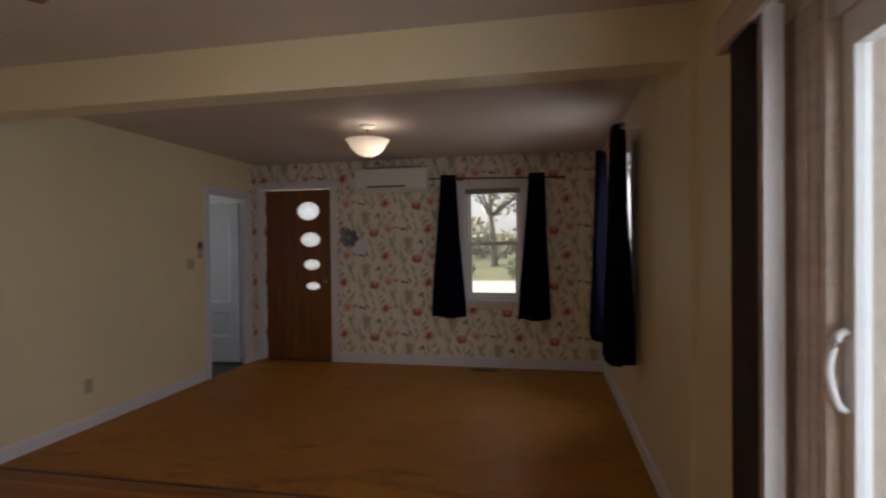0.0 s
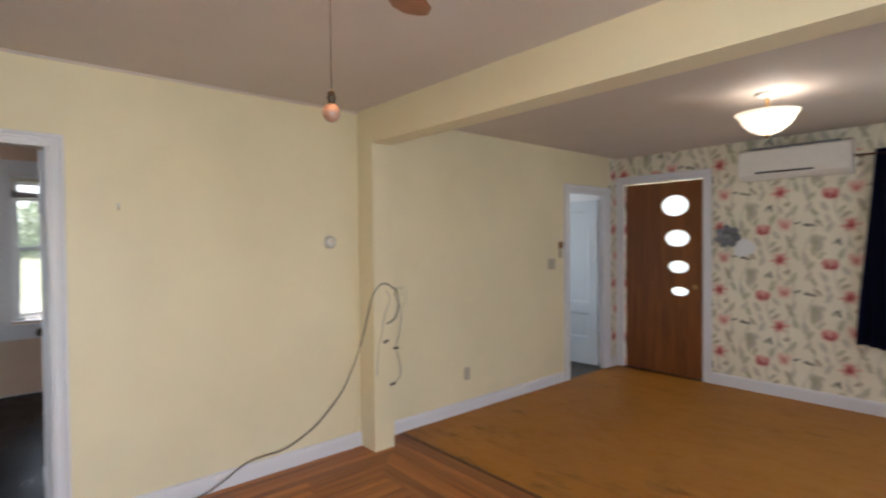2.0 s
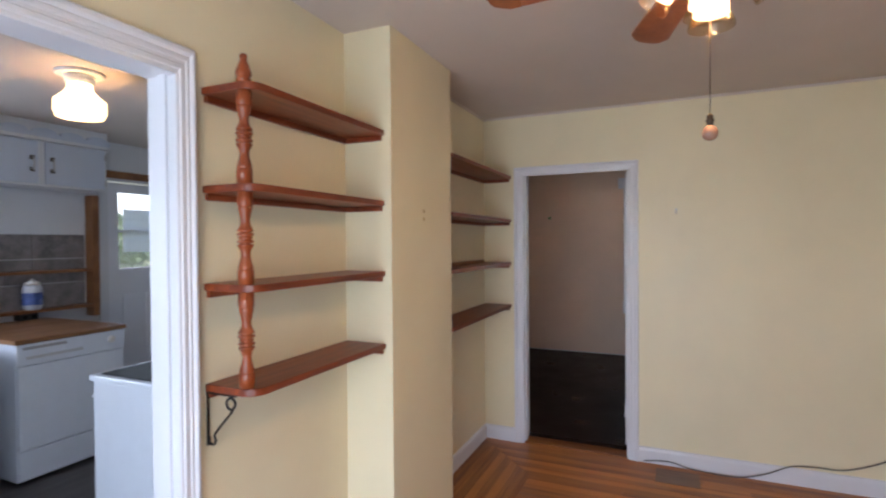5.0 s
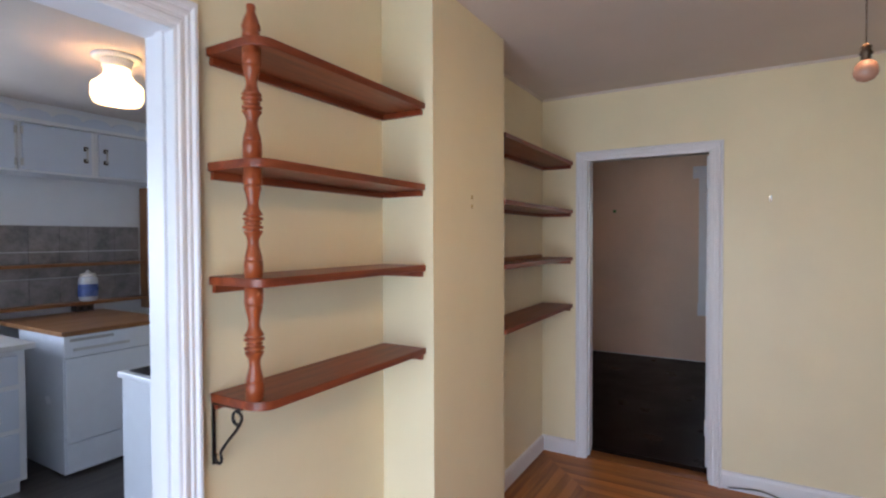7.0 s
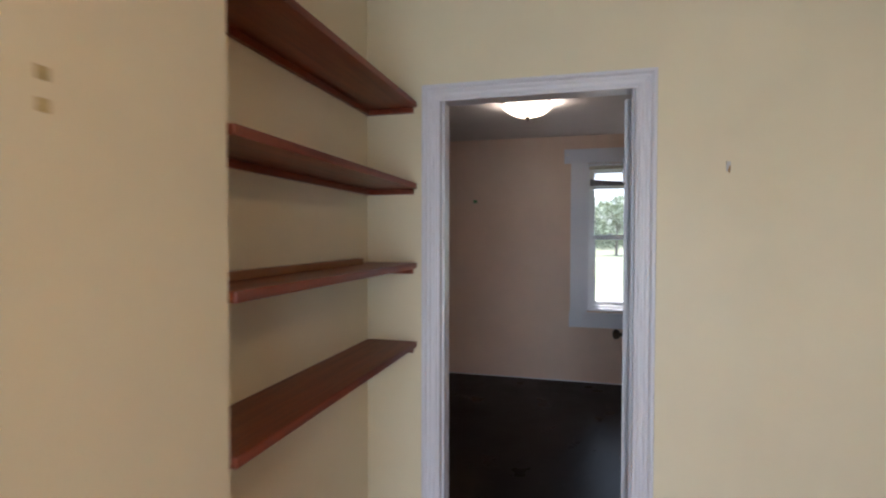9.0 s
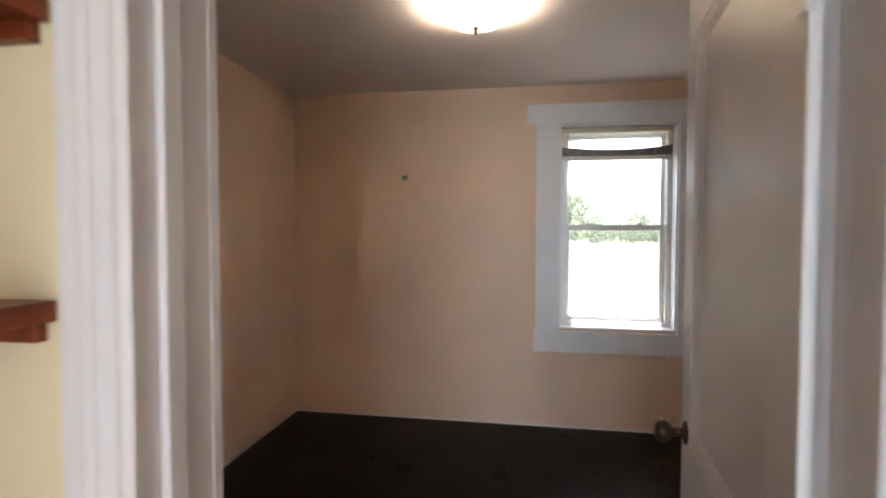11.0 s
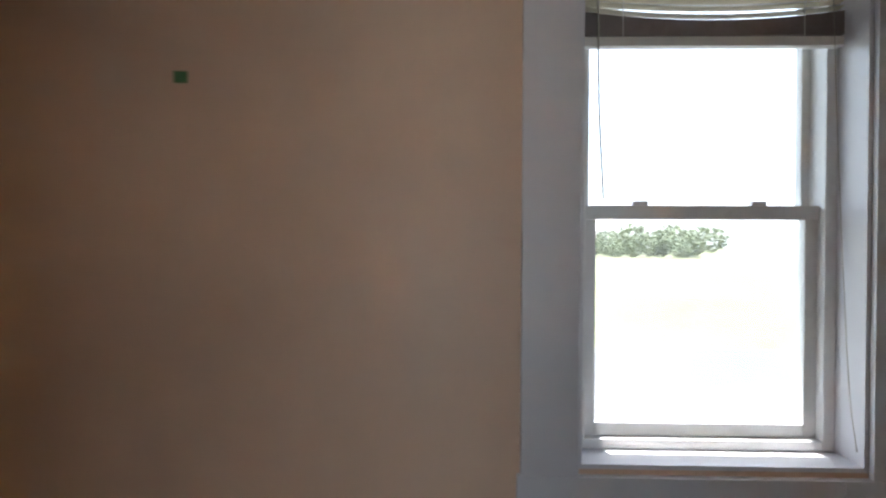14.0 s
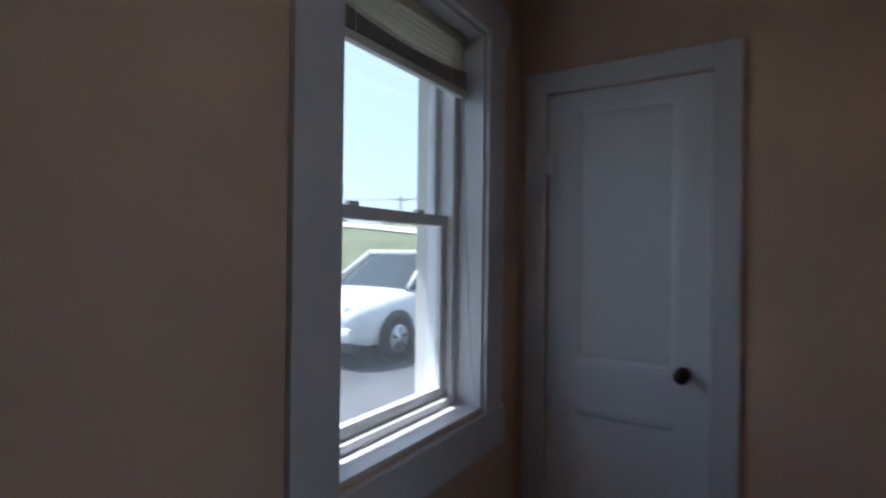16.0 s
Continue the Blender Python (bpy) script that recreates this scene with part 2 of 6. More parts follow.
def lit_frosted(name, color, strength, through=(0.85, 0.72, 0.52)):
    """Frosted glass round a lit bulb: glows, and scatters the bulb's light outwards."""
    n = Nodes(name)
    n.bsdf.inputs["Emission Color"].default_value = (*color, 1)
    n.bsdf.inputs["Emission Strength"].default_value = strength
    n.done((0.9, 0.88, 0.84), 0.25)
    thin = n.add("ShaderNodeBsdfTranslucent")
    thin.inputs[0].default_value = (*through, 1)
    mx = n.add("ShaderNodeMixShader")
    mx.inputs[0].default_value = 0.8
    n.link(n.bsdf.outputs[0], mx.inputs[1])
    n.link(thin.outputs[0], mx.inputs[2])
    n.link(mx.outputs[0], n.tree.nodes["Material Output"].inputs[0])
    return n.mat


SHADE_ON = lit_frosted("lit_frosted_shade", (1.0, 0.80, 0.55), 1.2)
SHADE_FRONT = lit_frosted("lit_dome_shade", (1.0, 0.88, 0.72), 0.22, (0.8, 0.78, 0.72))
SHADE_KITCHEN = lit_frosted("lit_opal_shade", (1.0, 0.74, 0.42), 0.22)
SHADE_PINK = lit_frosted("lit_bowl_shade", (1.0, 0.88, 0.72), 0.25, (0.85, 0.80, 0.72))


def curtain_cloth():
    """Dense navy weave that lets a little blue daylight through."""
    n = Nodes("navy_curtain_cloth")
    w = n.noise(260, 2, 0.5)
    b = n.noise(6, 4, 0.6, (1, 1, 0.3))
    col = n.mix(b, (0.0035, 0.0038, 0.010), (0.006, 0.0068, 0.020))
    n.bump(w, 0.15, 0.002)
    n.done(col, 0.85, spec=0.08)
    thin = n.add("ShaderNodeBsdfTranslucent")
    thin.inputs[0].default_value = (0.035, 0.05, 0.42, 1)
    mx = n.add("ShaderNodeMixShader")
    mx.inputs[0].default_value = 0.16
    n.link(n.bsdf.outputs[0], mx.inputs[1])
    n.link(thin.outputs[0], mx.inputs[2])
    n.link(mx.outputs[0], n.tree.nodes["Material Output"].inputs[0])
    return n.mat


NAVY = curtain_cloth()


def dark_floor():
    """Nearly black brown floor paint, worn smooth."""
    n = Nodes("dark_brown_floor_paint")
    a = n.noise(60, 4, 0.65, (1, 0.25, 1))
    b = n.noise(2.2, 5, 0.6)
    col = n.mix(n.span(a, 0.3, 0.7), (0.0065, 0.0030, 0.0020), (0.013, 0.0065, 0.0045))
    col = n.mix(n.span(b, 0.4, 0.8, 0, 0.4), col, (0.007, 0.004, 0.003))
    n.bump(a, 0.06, 0.002)
    return n.done(col, n.span(b, 0.3, 0.7, 0.24, 0.40), spec=0.05)


DARKFLOOR = dark_floor()


def hardboard():
    """Orange-brown sheet flooring, worn and scuffed."""
    n = Nodes("orange_sheet_floor")
    a = n.noise(1.6, 6, 0.65)
    s = n.noise(9, 7, 0.7, (0.6, 1, 1))
    f = n.noise(150, 3, 0.6)
    worn = n.noise(2.6, 7, 0.72, (0.5, 1.4, 1))
    sep = n.add("ShaderNodeSeparateXYZ")
    n.link(n.coords(), sep.inputs[0])
    col = n.mix(n.span(a, 0.3, 0.72), (0.36, 0.145, 0.018), (0.46, 0.20, 0.027))
    col = n.mix(n.span(s, 0.56, 0.74, 0, 0.40), col, (0.20, 0.072, 0.016))
    col = n.mix(n.span(f, 0.3, 0.7, 0, 0.25), col, (0.40, 0.155, 0.024))
    # black scuffs, thickest where people step over the joint to the strip floor
    edge = n.span(sep.outputs[1], 3.25, 4.1, 0.10, 0.0)
    scuff = n.span(n.math('ADD', worn, edge), 0.585, 0.70, 0.0, 0.6)
    col = n.mix(n.math('MULTIPLY', scuff, n.span(s, 0.35, 0.6, 0.4, 1.0)), col, (0.07, 0.035, 0.014))
    n.bump(n.math('ADD', f, n.math('MULTIPLY', s, 2.0)), 0.05, 0.003)
    return n.done(col, n.span(s, 0.3, 0.75, 0.42, 0.62), spec=0.3)


SHEET = hardboard()


def vinyl_plank():
    n = Nodes("grey_vinyl_plank")
    g = n.noise(18, 6, 0.65, (0.08, 1, 1))
    col = n.mix(n.span(g, 0.3, 0.7), (0.035, 0.03, 0.03), (0.10, 0.09, 0.085))
    n.bump(g, 0.05, 0.003)
    return n.done(col, 0.4)


VINYL = vinyl_plank()


def backsplash():
    n = Nodes("slate_look_backsplash")
    a = n.noise(7, 6, 0.7)
    b = n.noise(30, 4, 0.6)
    col = n.mix(n.span(a, 0.3, 0.7), (0.10, 0.095, 0.10), (0.34, 0.31, 0.30))
    col = n.mix(n.span(b, 0.5, 0.7, 0, 0.5), col, (0.24, 0.22, 0.22))
    n.bump(b, 0.1, 0.003)
    return n.done(col, 0.35)


SLATE = backsplash()


def wallpaper():
    """Printed paper: red and coral flowers, grey-green leaf sprays and dark sprigs on cream, in a half-drop repeat."""
    n = Nodes("floral_wallpaper")
    sep = n.add("ShaderNodeSeparateXYZ")
    n.link(n.coords(), sep.inputs[0])
    PX, PZ = 0.5375, 0.64
    wob = n.noise(22, 4, 0.65)
    wob2 = n.noise(19, 4, 0.65, (1, 1, 1.3))
    x = n.math('ADD', sep.outputs[0], n.span(wob, 0, 1, -0.022, 0.022))
    z = n.math('ADD', sep.outputs[2], n.span(wob2, 0, 1, -0.022, 0.022))
    cx = n.math('DIVIDE', n.math('SUBTRACT', x, 1.885), PX)
    odd = n.math('MODULO', n.math('ADD', n.math('FLOOR', cx), 20.0), 2.0)
    u = n.math('MULTIPLY', n.math('FRACT', cx), PX)
    v = n.math('MULTIPLY', n.math('FRACT', n.math('DIVIDE', n.math('SUBTRACT', n.math('SUBTRACT', z, 0.277), n.math('MULTIPLY', odd, PZ * 0.5)), PZ)), PZ)

    def blot(px, pz, rx, rz, turn=0.0, soft=0.25):
        c, s = math.cos(radians(turn)), math.sin(radians(turn))
        du, dv = n.math('SUBTRACT', u, px), n.math('SUBTRACT', v, pz)
        a = n.math('DIVIDE', n.math('ADD', n.math('MULTIPLY', du, c), n.math('MULTIPLY', dv, s)), rx)
        b = n.math('DIVIDE', n.math('SUBTRACT', n.math('MULTIPLY', dv, c), n.math('MULTIPLY', du, s)), rz)
        d = n.math('ADD', n.math('MULTIPLY', a, a), n.math('MULTIPLY', b, b))
        return n.span(d, 1.0 - soft, 1.0 + soft, 1.0, 0.0)

    fine = n.noise(90, 3, 0.7)
    col = n.mix(n.span(n.noise(2.0, 4), 0.3, 0.7), (0.74, 0.69, 0.56), (0.82, 0.77, 0.64))
    # long pale grey stems that rise through the repeat
    for px, amp, ph, k in ((0.06, 0.045, 0.3, 1), (0.30, 0.05, 2.1, 1), (0.45, 0.03, 4.0, 1)):
        wave = n.math('MULTIPLY', n.math('SINE', n.math('ADD', n.math('MULTIPLY', v, k * 2 * math.pi / PZ), ph)), amp)
        d = n.math('ABSOLUTE', n.math('SUBTRACT', n.math('SUBTRACT', u, px), wave))
        col = n.mix(n.math('MULTIPLY', n.span(d, 0.005, 0.015, 0.6, 0.0), n.span(fine, 0.35, 0.6, 0.3, 1.0)), col, (0.42, 0.40, 0.32))
    petal = n.span(fine, 0.35, 0.65, 0.5, 1.0)
    olive, moss, dark, grey = (0.32, 0.27, 0.18), (0.38, 0.38, 0.25), (0.085, 0.08, 0.065), (0.47, 0.44, 0.37)
    rose, deep, coral, blush, pale = (0.52, 0.12, 0.12), (0.33, 0.035, 0.05), (0.60, 0.20, 0.16), (0.68, 0.38, 0.33), (0.70, 0.50, 0.43)
    for a, b, rx, rz, t, c in (
            (0.115, 0.55, 0.026, 0.075, 8, olive), (0.098, 0.57, 0.014, 0.05, 28, moss), (0.135, 0.53, 0.013, 0.05, -22, grey), (0.090, 0.475, 0.010, 0.045, 20, moss),
            (0.150, 0.44, 0.011, 0.040, -35, moss), (0.44, 0.25, 0.012, 0.055, 25, olive), (0.475, 0.28, 0.011, 0.045, -20, grey), (0.46, 0.20, 0.010, 0.035, 60, moss),
            (0.05, 0.25, 0.010, 0.045, -30, grey), (0.09, 0.20, 0.011, 0.040, 35, moss), (0.30, 0.22, 0.010, 0.040, -40, moss), (0.48, 0.55, 0.011, 0.045, -15, moss), (0.36, 0.55, 0.010, 0.040, 30, grey), (0.20, 0.14, 0.010, 0.040, 15, grey),
            (0.060, 0.080, 0.040, 0.010, -8, dark), (0.040, 0.090, 0.014, 0.012, 0, dark), (0.265, 0.575, 0.030, 0.010, 42, dark), (0.285, 0.560, 0.012, 0.024, 20, dark), (0.245, 0.555, 0.010, 0.020, -30, moss), (0.50, 0.42, 0.026, 0.008, 20, dark),
            (0.03, 0.40, 0.016, 0.060, 12, grey), (0.07, 0.345, 0.014, 0.045, -38, moss), (0.17, 0.245, 0.014, 0.05, 30, grey), (0.295, 0.46, 0.013, 0.05, -20, moss), (0.33, 0.31, 0.013, 0.045, 35, grey), (0.33, 0.17, 0.012, 0.04, -55, olive),
            (0.21, 0.055, 0.014, 0.05, -30, grey), (0.16, 0.60, 0.012, 0.03, 50, grey), (0.43, 0.50, 0.013, 0.045, -40, grey), (0.49, 0.12, 0.013, 0.05, 20, moss), (0.13, 0.10, 0.011, 0.04, 40, olive), (0.42, 0.60, 0.012, 0.03, -60, olive),
            # red double flower
            (0.215, 0.36, 0.046, 0.040, 0, coral), (0.186, 0.365, 0.020, 0.034, 25, rose), (0.246, 0.36, 0.020, 0.034, -25, rose), (0.217, 0.338, 0.036, 0.016, 0, deep), (0.212, 0.392, 0.020, 0.012, 10, blush), (0.225, 0.365, 0.008, 0.022, -12, blush),
            # coral star flower
            (0.36, 0.075, 0.062, 0.014, 10, coral), (0.36, 0.078, 0.052, 0.014, 55, rose), (0.36, 0.078, 0.052, 0.014, -50, coral), (0.36, 0.078, 0.014, 0.048, 0, rose), (0.36, 0.07, 0.022, 0.018, 0, deep),
            # pale pink pair
            (0.375, 0.42, 0.026, 0.036, 25, blush), (0.42, 0.41, 0.026, 0.040, -25, blush), (0.395, 0.375, 0.036, 0.022, 0, pale), (0.385, 0.40, 0.012, 0.022, 15, coral), (0.41, 0.395, 0.011, 0.020, -15, rose)):
        col = n.mix(n.math('MULTIPLY', blot(a, b, rx * (1.7 if c in (olive, moss, grey) else 1.3), rz * (1.05 if c in (olive, moss, grey) else 1.3), t, 0.6), petal), col, c)
    n.bump(fine, 0.05, 0.002)
    return n.done(col, 0.6)


WALLPAPER = wallpaper()


def outdoors(name, a, b, scale, rough=0.9, relief=0.3):
    n = Nodes(name)
    f = n.noise(scale, 6, 0.7)
    g = n.noise(scale * 0.06, 4, 0.6)
    col = n.mix(n.span(f, 0.3, 0.7), a, b)
    col = n.mix(n.span(g, 0.35, 0.7, 0, 0.45), col, tuple(min(1, c * 1.5) for c in b))
    n.bump(f, relief, 0.03)
    return n.done(col, rough)


GRASS = outdoors("lawn_grass", (0.058, 0.075, 0.026), (0.135, 0.135, 0.070), 2.4)
ASPHALT = outdoors("drive_asphalt", (0.055, 0.054, 0.058), (0.082, 0.081, 0.087), 60, 0.85, 0.2)
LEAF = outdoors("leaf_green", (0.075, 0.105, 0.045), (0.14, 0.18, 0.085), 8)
# leaf green with distance haze mixed into the colour
HAZELEAF = outdoors("hazed_leaf_green", (0.16, 0.19, 0.11), (0.24, 0.27, 0.17), 3)
BARK = outdoors("tree_bark", (0.05, 0.04, 0.03), (0.14, 0.11, 0.085), 25)
CARPAINT = plain("white_car_paint", (0.78, 0.79, 0.80), 0.12, 0, 0.01, 4, 0.0)
CARGLASS = plain("dark_car_glass", (0.03, 0.04, 0.045), 0.05, 0, 0.05, 3, 0.0)
RUBBER = plain("tyre_rubber", (0.02, 0.02, 0.02), 0.8, 0, 0.1, 40, 0.05)
ALLOY = plain("alloy_rim", (0.55, 0.56, 0.58), 0.3, 0.9, 0.05, 30, 0.0)
LENS = plain("headlight_lens", (0.6, 0.62, 0.65), 0.1, 0, 0.05, 10, 0.0)
SIDING = outdoors("outside_siding", (0.55, 0.54, 0.50), (0.62, 0.61, 0.58), 5, 0.7, 0.05)

# ---- mesh helpers ----


def box(bm, x0, x1, y0, y1, z0, z1, bevel=0.0):
    r = bmesh.ops.create_cube(bm, size=1.0, matrix=Matrix.Translation(((x0 + x1) / 2, (y0 + y1) / 2, (z0 + z1) / 2)) @ Matrix.Diagonal((x1 - x0, y1 - y0, z1 - z0, 1)))
    if bevel:
        edges = list({e for v in r["verts"] for e in v.link_edges})
        bmesh.ops.bevel(bm, geom=edges, offset=bevel, segments=2, affect='EDGES', profile=0.6)
    return bm


def boxed(*dims, bevel=0.0):
    return box(bmesh.new(), *dims, bevel=bevel)


def lathe(profile, place=(0, 0, 0), seg=24, turn=None, cap=True):
    """A turned solid from (radius, height) pairs."""
    bm = bmesh.new()
    rings = []
    for r, h in profile:
        rings.append([bm.verts.new((r * math.cos(2 * math.pi * i / seg), r * math.sin(2 * math.pi * i / seg), h)) for i in range(seg)])
    for a, b in zip(rings, rings[1:]):
        for i in range(seg):
            bm.faces.new((a[i], a[(i + 1) % seg], b[(i + 1) % seg], b[i]))
    if cap:
        bm.faces.new(rings[0][::-1])
        bm.faces.new(rings[-1])
    for f in bm.faces:
        f.smooth = True
    m = Matrix.Translation(place) @ (turn or Matrix.Identity(4))
    bmesh.ops.transform(bm, matrix=m, verts=bm.verts)
    bmesh.ops.recalc_face_normals(bm, faces=bm.faces)
    return bm


def smooth_path(points, steps=8):
    """Catmull-Rom curve through the points."""
    p = [Vector(q) for q in points]
    p = [2 * p[0] - p[1]] + p + [2 * p[-1] - p[-2]]
    out = []
    for i in range(1, len(p) - 2):
        for k in range(steps):
            t = k / steps
            a, b, c, d = p[i - 1:i + 3]
            out.append(0.5 * ((2 * b) + (c - a) * t + (2 * a - 5 * b + 4 * c - d) * t * t + (3 * b - a - 3 * c + d) * t ** 3))
    out.append(p[-2])
    return out


def tube(points, radius, seg=8, steps=8, taper=None):
    pts = smooth_path(points, steps) if steps > 1 else [Vector(q) for q in points]
    bm = bmesh.new()
    rings = []
    for i, p in enumerate(pts):
        d = (pts[min(i + 1, len(pts) - 1)] - pts[max(i - 1, 0)]).normalized()
        up = Vector((0, 0, 1)) if abs(d.z) < 0.95 else Vector((1, 0, 0))
        s = d.cross(up).normalized()
        t = s.cross(d)
        r = radius if taper is None else radius + (taper - radius) * i / (len(pts) - 1)
        rings.append([bm.verts.new(p + r * (math.cos(2 * math.pi * k / seg) * s + math.sin(2 * math.pi * k / seg) * t)) for k in range(seg)])
    for a, b in zip(rings, rings[1:]):
        for k in range(seg):
            bm.faces.new((a[k], a[(k + 1) % seg], b[(k + 1) % seg], b[k])).smooth = True
    bm.faces.new(rings[0][::-1])
    bm.faces.new(rings[-1])
    bmesh.ops.recalc_face_normals(bm, faces=bm.faces)
    return bm


def extrude_outline(outline, axis, a, b, bevel=0.0):
    """A flat outline of 2D points pushed from a to b along x, y or z."""
    bm = bmesh.new()

    def at(p, c):
        return {"x": (c, p[0], p[1]), "y": (p[0], c, p[1]), "z": (p[0], p[1], c)}[axis]
    lo = [bm.verts.new(at(p, a)) for p in outline]
    hi = [bm.verts.new(at(p, b)) for p in outline]
    bm.faces.new(lo)
    bm.faces.new(hi[::-1])
    k = len(outline)
    for i in range(k):
        bm.faces.new((lo[i], hi[i], hi[(i + 1) % k], lo[(i + 1) % k]))
    bmesh.ops.recalc_face_normals(bm, faces=bm.faces)
    if bevel:
        bmesh.ops.bevel(bm, geom=list(bm.edges), offset=bevel, segments=2, affect='EDGES', profile=0.6)
    return bm


def finish(name, bm, material):
    me = bpy.data.meshes.new(name)
    bm.to_mesh(me)
    bm.free()
    me.materials.append(material)
    return new(name, me)


def part(name, bm, material, parent=None, label=""):
    ob = finish(name, bm, material)
    if parent is not None:
        ob.parent = parent
        ob.matrix_parent_inverse = parent.matrix_basis.inverted()
    return tagged(ob, label) if label else ob


def thing(name, place, label, category, group="", kind=""):
    ob = new(name)
    ob.empty_display_size = 0.05
    ob.location = place
    return tagged(ob, label, category, group, kind)


def setting(name, bm, material, label, category):
    return tagged(finish(name, bm, material), label, category, "", "structure")


def wall_run(axis, c0, c1, a0, a1, z0, z1, openings=()):
    """A wall between c0 and c1 across, a0..a1 along, with openings (a, a, z, z) through it."""
    bm = bmesh.new()
    alongs = sorted({a0, a1, *[o[0] for o in openings], *[o[1] for o in openings]})
    for p, q in zip(alongs, alongs[1:]):
        mid = (p + q) / 2
        holes = sorted((o[2], o[3]) for o in openings if o[0] < mid < o[1])
        z = z0
        for lo, hi in holes + [(z1, z1)]:
            if lo - z > 1e-4:
                box(bm, *((c0, c1, p, q) if axis == "x" else (p, q, c0, c1)), z, lo)
            z = hi
    bmesh.ops.remove_doubles(bm, verts=bm.verts, dist=1e-4)
    return bm


# ---- the shell ----
H = 2.48
XE, YN, YB = 4.26, 6.47, 2.87
XW = -3.25

setting("wall_west", wall_run("x", -0.065, 0, -0.02, YN, 0, H, [(0.279, 1.054, 0, 2.056), (5.494, 6.216, 0, 2.046)]), YELLOW, "cream yellow painted plaster wall with two door openings", "wall")
setting("wall_north", wall_run("y", YN, YN + 0.16, -0.13, XE + 0.15, 0, H, [(0.10, 1.005, 0, 2.16), (2.68, 3.36, 0.79, 2.12)]), WALLPAPER, "wall papered with coral flowers and grey leaves on cream", "wall")
setting("wall_east_front", wall_run("x", XE, XE + 0.15, YB + 0.02, YN, 0, H, [(4.50, 5.14, 0.79, 2.12)]), YELLOW, "cream yellow painted wall with a curtained window", "wall")
setting("wall_east_dining", wall_run("x", XE, XE + 0.15, -0.20, YB + 0.02, 0, H, [(-0.15, 1.85, 0, 2.02)]), YELLOW, "yellow painted wall beside the sliding patio door", "wall")
setting("wall_south", wall_run("y", -0.12, -0.05, 1.83, XE, 0, H, [(2.694, 3.596, 0, 2.056)]), YELLOW, "cream yellow wall with the kitchen doorway", "wall")
setting("wall_nook", wall_run("y", -0.08, -0.02, -0.065, 1.15, 0, H), YELLOW, "cream yellow wall behind the corner shelves", "wall")
setting("kitchen_wall_north", wall_run("y", -0.165, -0.12, 1.83, XE, 0, H, [(2.694, 3.596, 0, 2.056)]), KITCHEN, "white painted kitchen wall round the doorway", "wall")
setting("chimney_breast", wall_run("y", -0.58, 0.19, 1.16, 1.83, 0, H), YELLOW, "cream yellow plastered chimney breast between two sets of shelves", "chimney")
setting("ceiling", boxed(-0.13, XE + 0.15, -0.20, YN + 0.16, H, H + 0.12), CEIL, "off-white painted ceiling over living and dining room", "ceiling")
setting("ceiling_kitchen", boxed(-0.4, XE + 0.15, -3.60, -0.20, H, H + 0.12), CEIL, "off-white painted kitchen ceiling", "ceiling")
setting("ceiling_bedroom", boxed(XW - 0.25, -0.13, -1.30, 2.20, H, H + 0.12), CEIL, "off-white painted bedroom ceiling", "ceiling")
setting("beam", boxed(0, XE, YB, YB + 0.17, 2.23, H), YELLOW, "yellow painted ceiling beam between the two rooms", "beam")
setting("pilaster_west", boxed(0, 0.195, YB, YB + 0.17, 0, 2.23, bevel=0.003), YELLOW, "cream yellow painted post under the beam", "pilaster")
setting("pilaster_east", boxed(XE - 0.03, XE, YB, YB + 0.17, 0, 2.23), YELLOW, "yellow painted shallow post under the beam", "pilaster")

# the paper turns the corner as far as the hall casing
turn_strip = setting("wall_paper_return", boxed(0.0, 0.168, -0.0025, 0.0, 0.106, H - 0.001), WALLPAPER, "strip of floral paper turning the corner beside the hall door", "wall")
turn_strip.matrix_world = pose(0.0, YN - 0.168, 0.0, 0, 0, 90)

# bedroom
setting("bedroom_wall_east", wall_run("x", -0.13, -0.065, -1.22, 1.24, 0, H, [(0.279, 1.054, 0, 2.056)]), PINK, "peach pink painted wall round the bedroom doorway", "wall")
setting("bedroom_wall_south", wall_run("y", -1.22, -1.08, XW - 0.25, -0.13, 0, H), PINK, "peach pink painted bedroom wall with old nail holes", "wall")
setting("bedroom_wall_west", wall_run("x", XW - 0.25, XW, -1.08, 2.20, 0, H, [(0.92, 1.72, 0.75, 2.20)]), PINK, "peach pink painted outer wall with a sash window", "wall")
setting("bedroom_wall_north", wall_run("y", 2.045, 2.17, XW, -1.33, 0, H, [(-3.12, -2.49, 0, 2.03)]), PINK, "peach pink painted wall with a closet door", "wall")
setting("bedroom_wall_return", wall_run("y", 1.24, 2.17, -1.33, -0.065, 0, H), PINK, "peach pink painted wall that juts into the bedroom", "wall")

# kitchen and the small hall behind the white door
setting("kitchen_wall_south", wall_run("y", -3.60, -3.45, -0.40, XE + 0.15, 0, H, [(-0.03, 0.72, 0, 2.12), (3.1, 4.1, 1.0, 2.05)]), KITCHEN, "white painted kitchen outer wall", "wall")
setting("kitchen_wall_west", wall_run("x", -0.40, -0.25, -3.45, -0.08, 0, H), KITCHEN, "white painted kitchen side wall", "wall")
setting("kitchen_wall_east", wall_run("x", XE, XE + 0.15, -3.45, -0.20, 0, H), KITCHEN, "white painted kitchen side wall", "wall")
setting("kitchen_wall_nook", wall_run("y", -0.14, -0.08, -0.40, 1.15, 0, H), KITCHEN, "white painted kitchen wall beside the chimney", "wall")
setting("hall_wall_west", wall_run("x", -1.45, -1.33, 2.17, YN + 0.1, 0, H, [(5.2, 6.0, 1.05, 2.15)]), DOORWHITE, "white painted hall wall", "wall")
